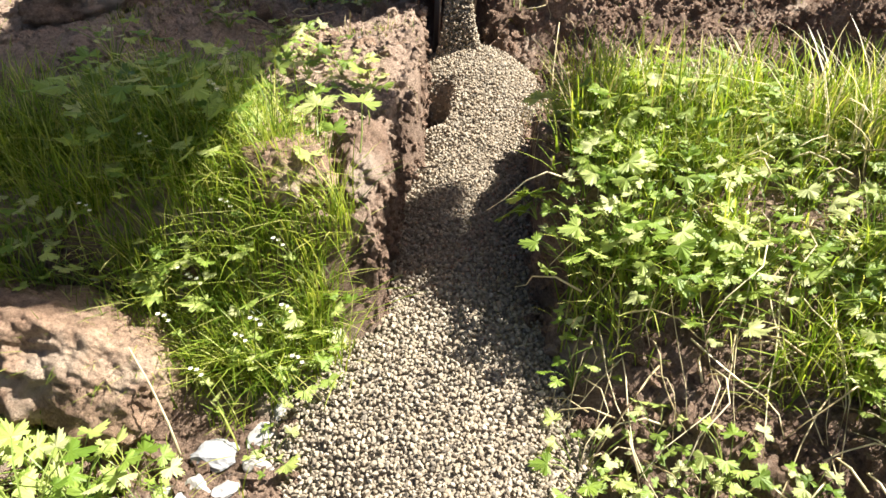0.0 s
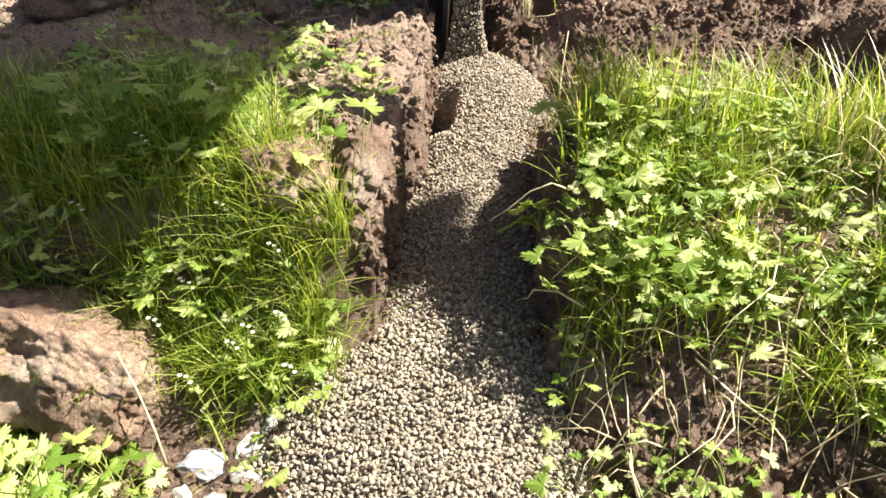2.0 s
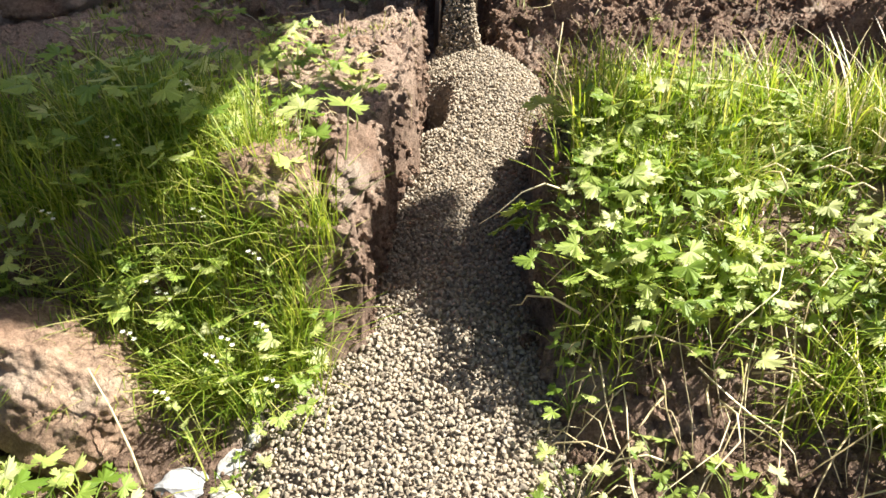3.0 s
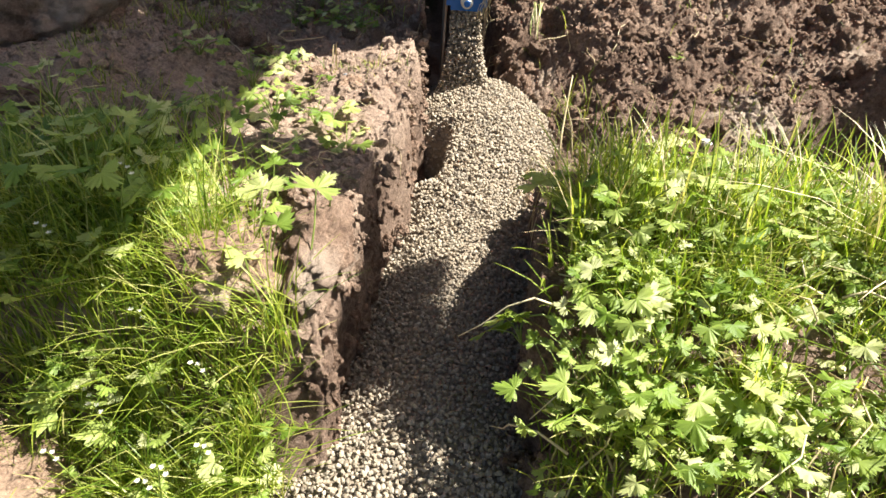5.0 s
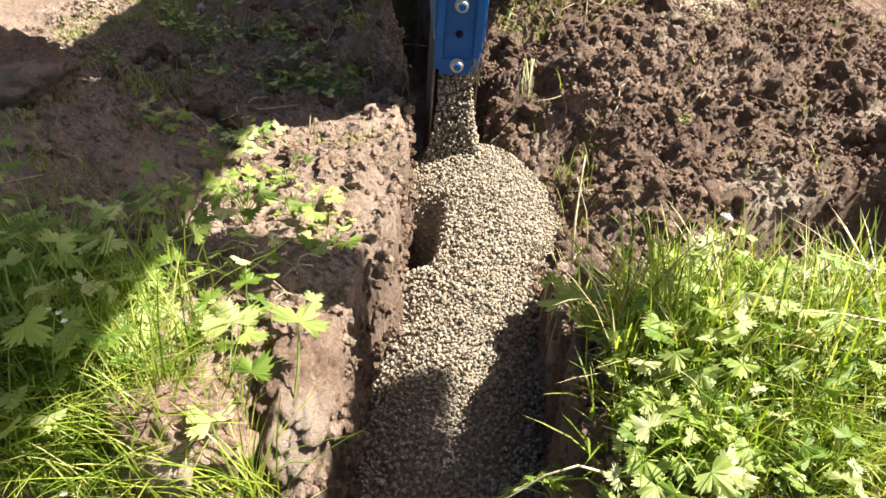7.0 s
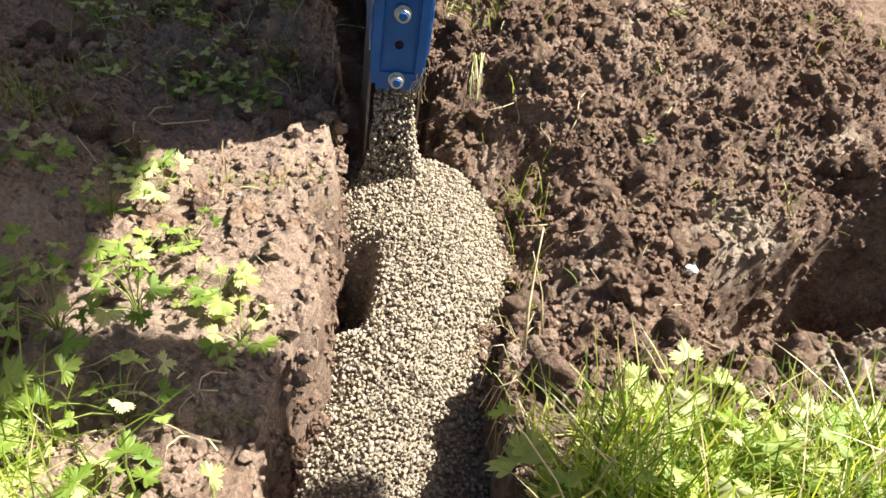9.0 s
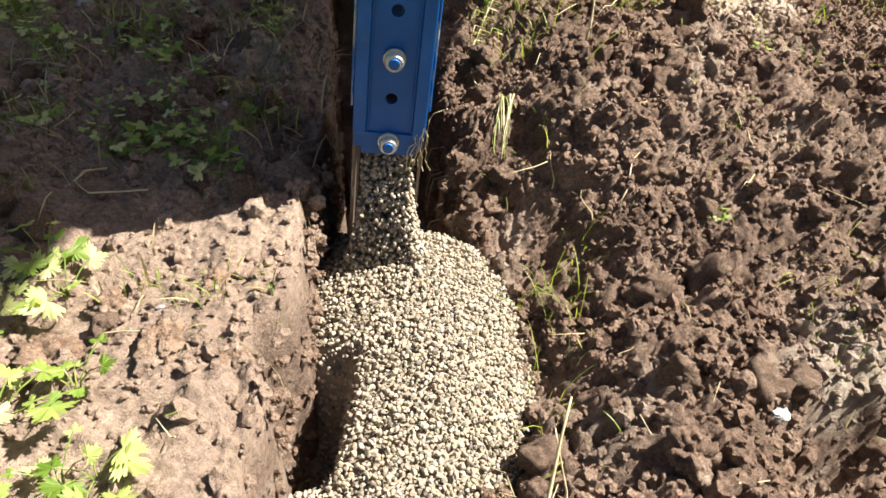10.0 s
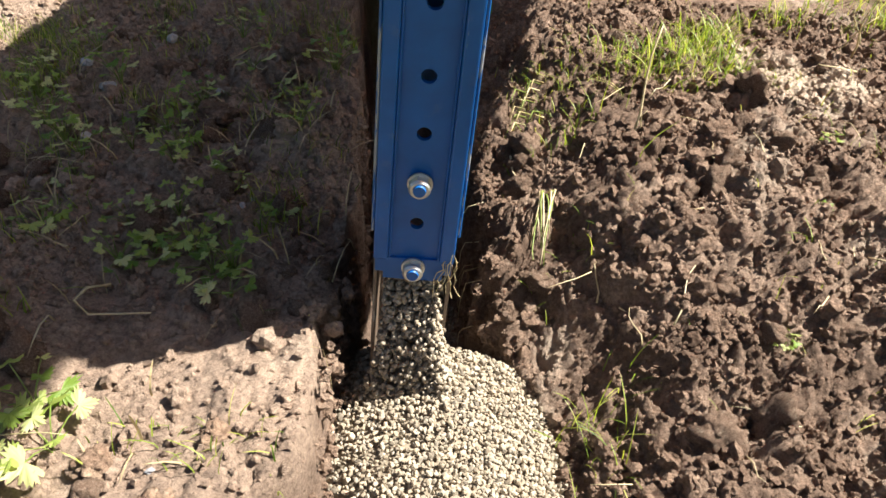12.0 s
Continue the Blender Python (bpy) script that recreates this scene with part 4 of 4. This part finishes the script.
for k in range(14):
    x, y = 0.2 + 0.02 * math.sin(k * 5.1), 1.86 + 0.05 * math.sin(k * 2.7)
    z = land(x + 0.06, y).item()
    ln = 0.1 + 0.05 * math.sin(k * 1.9)
    stalk("grass_stalk", [(x + 0.05, y, z), (x + 0.03, y - 0.02, z + 0.015), (x + 0.015, y - 0.05, z - ln * 0.35), (x + 0.01 * math.sin(k), y - 0.06, z - ln)], 0.0016, STEM if k % 3 == 0 else STRAW, "grass stalk hanging over the trench edge", "stalk", "dry stalks")
# pale grass that hangs over the right edge of the trench
rng = np.random.default_rng(33)
for k in range(13):
    y = rng.uniform(0.5, 0.85)
    x = trench_right(y).item() + rng.uniform(0.015, 0.05)
    z = land(x + 0.03, y).item() + 0.01
    a, ln = rng.uniform(2.2, 4.4), rng.uniform(0.03, 0.07)
    dx, dy = math.cos(a) * ln, math.sin(a) * ln
    stalk("dry_stalk", [(x, y, z), (x + dx * 0.4, y + dy * 0.4, z + 0.035), (x + dx * 0.85, y + dy * 0.85, z + 0.03), (x + dx * 1.1, y + dy * 1.1, z - rng.uniform(0.0, 0.06))], rng.uniform(0.0009, 0.0016), STRAW, "bleached grass hanging over the trench edge")
root_line = [(-0.285, 1.2), (-0.31, 1.185), (-0.315, 1.16), (-0.29, 1.148), (-0.25, 1.15), (-0.205, 1.152)]
stalk("dry_root", [(x, y, land(x, y).item() + 0.012) for x, y in root_line], 0.0028, STRAW, "thick curled root lying on brown earth", "root", "dry roots")
# matted roots on the left bank
for k in range(22):
    x, y = -0.1 + 0.09 * math.sin(k * 3.3), 0.52 + 0.05 * math.sin(k * 1.37)
    a, ln = 2.4 + 1.2 * math.sin(k * 2.3), 0.06 + 0.04 * math.sin(k * 1.1)
    pts_ = [(x + math.cos(a + 0.25 * q) * ln * q / 4, y + math.sin(a + 0.25 * q) * ln * 0.6 * q / 4) for q in range(5)]
    stalk("dry_root", [(px, py, land(px, py).item() + 0.01 + 0.008 * math.sin(q + k)) for q, (px, py) in enumerate(pts_)], 0.0013, STRAW, "thin matted root on the bank beside the trench", "root", "dry roots")
rng = np.random.default_rng(31)
for k in range(150):
    x, y = rng.uniform(0.31, 0.95), rng.uniform(-0.25, 0.3)
    z = land(x, y).item() + rng.uniform(0.0, 0.06)
    a = rng.uniform(0, 6.28)
    ln = rng.uniform(0.04, 0.16)
    pts_ = [(x + math.cos(a + 0.4 * math.sin(q * 1.3)) * ln * q / 4, y + math.sin(a) * ln * q / 4, z + 0.02 * math.sin(q * 1.2) - 0.03 * q / 4) for q in range(5)]
    stalk("dry_stalk", pts_, rng.uniform(0.0008, 0.002), STRAW, "thin dry straw lying across leaves and soil")
# long straws that hang down the front of the bank
for k in range(36):
    x, y = rng.uniform(0.33, 0.9), rng.uniform(0.0, 0.2)
    ln, sway = rng.uniform(0.07, 0.24), rng.uniform(-0.17, 0.14)
    pts_ = []
    for q in range(7):
        px = x + sway * q / 6 + 0.006 * math.sin(q * 1.1 + k)
        py = y - ln * q / 6
        pts_.append((px, py, land(px, py).item() + 0.012 + 0.03 * math.sin(q * 0.52)))
    stalk("dry_stalk", pts_, rng.uniform(0.0009, 0.0019), STRAW, "long bleached straw hanging down the crumbling bank")
for k in range(46):
    x, y = rng.uniform(-0.5, 0.95), rng.uniform(0.55, 1.95)
    if 0.02 < x < 0.33:
        x += 0.32
    z = land(x, y).item() + 0.008
    a = rng.uniform(0, 6.28)
    ln = rng.uniform(0.03, 0.1)
    pts_ = [(x + math.cos(a) * ln * q / 3, y + math.sin(a) * ln * q / 3, z + rng.uniform(0.0, 0.014)) for q in range(4)]
    stalk("dry_root", pts_, rng.uniform(0.0006, 0.0013), STRAW, "thin dry root lying on brown earth", "root", "dry roots")
for k in range(26):
    y = rng.uniform(0.5, 2.0)
    side = rng.uniform() < 0.7
    x = trench_right(y).item() + 0.012 if side else trench_left(y).item() - 0.012
    s = -1 if side else 1
    z = land(x + 0.02 * -s, y).item()
    ln = rng.uniform(0.04, 0.13)
    pts_ = [(x - s * 0.02, y, z), (x + s * 0.006, y + rng.uniform(-0.01, 0.01), z - 0.01), (x + s * 0.014, y + rng.uniform(-0.02, 0.02), z - ln * 0.5), (x + s * 0.016, y + rng.uniform(-0.03, 0.03), z - ln)]
    stalk("dry_root", pts_, rng.uniform(0.0006, 0.0012), STRAW, "pale root hanging over the trench edge", "root", "dry roots")


def flower(x, y, z, h, lean):
    plant = empty("flower_plant", pose(x, y, z))
    tagged(plant, "slender green stem with small white-pink flowers", "flower", "white flowers")
    pts_ = [(lean * q * q / 16 * h, 0.1 * lean * h * q / 4, h * q / 4) for q in range(5)]
    part("stem", rod(bmesh.new(), pts_, [0.0014, 0.0012, 0.001, 0.0009, 0.0007], 5), STEM, plant)
    for q in range(3):
        c = Vector(pts_[4]) + Vector((0.006 * (q - 1), 0.004 * (q % 2), -0.006 * q))
        bm = bmesh.new()
        for w in range(5):
            a = 6.283 * w / 5
            d = Vector((math.cos(a), math.sin(a), 0.5)) * 0.0032
            e = Vector((-math.sin(a), math.cos(a), 0)) * 0.0016
            bm.faces.new([bm.verts.new(c + p) for p in (Vector(), d * 0.7 - e, d * 1.2, d * 0.7 + e)])
        part("blossom", bm, PETAL, plant, "small white blossom")
    for q in (1, 2, 3):
        leaf = new("leaf", LEAF_MESHES[q])
        leaf.parent = plant
        leaf.matrix_basis = Matrix.LocRotScale(pts_[q], Euler((0.3, 0.2, q * 2.1)), (0.011, 0.011, 0.011))


for x, y, h, lean in ((-0.21, 0.03, 0.15, -0.2), (-0.17, 0.02, 0.12, 0.3), (-0.24, -0.01, 0.09, -0.4), (-0.1, 0.06, 0.13, 0.2), (-0.3, 0.2, 0.12, 0.1), (-0.14, 0.16, 0.1, -0.3), (-0.12, 0.02, 0.14, 0.1), (-0.19, 0.08, 0.16, -0.1), (-0.08, 0.0, 0.1, 0.3), (-0.06, 0.12, 0.14, -0.2), (-0.26, 0.1, 0.13, 0.2), (-0.16, -0.03, 0.11, -0.2), (-0.22, 0.24, 0.16, 0.2), (-0.36, 0.14, 0.14, -0.1)):
    flower(x, y, land(x, y).item(), h, lean)
stalk("dry_stalk", [(-0.2, -0.1, -0.21), (-0.215, -0.08, -0.16), (-0.235, -0.06, -0.11), (-0.26, -0.04, -0.06)], 0.0022, STRAW, "pale dry grass stalk leaning beside the clod")

# ---------------------------------------------------------------- single stones of the heap
STONE_MESHES = []
for v, f in STONES:
    me = bpy.data.meshes.new("stone")
    me.from_pydata(v.tolist(), [], f.tolist())
    me.materials.append(GRAVEL_ONE)
    me.polygons.foreach_set("use_smooth", [True] * len(me.polygons))
    STONE_MESHES.append(me)
rng = np.random.default_rng(8)
for q, (p, s) in enumerate(STONE_PICK):
    ob = new("stone", STONE_MESHES[q % len(STONE_MESHES)])
    ob.parent = gravel
    ob.matrix_basis = Matrix.LocRotScale(p, Euler(rng.uniform(0, 6.28, 3)), (s, s, s))
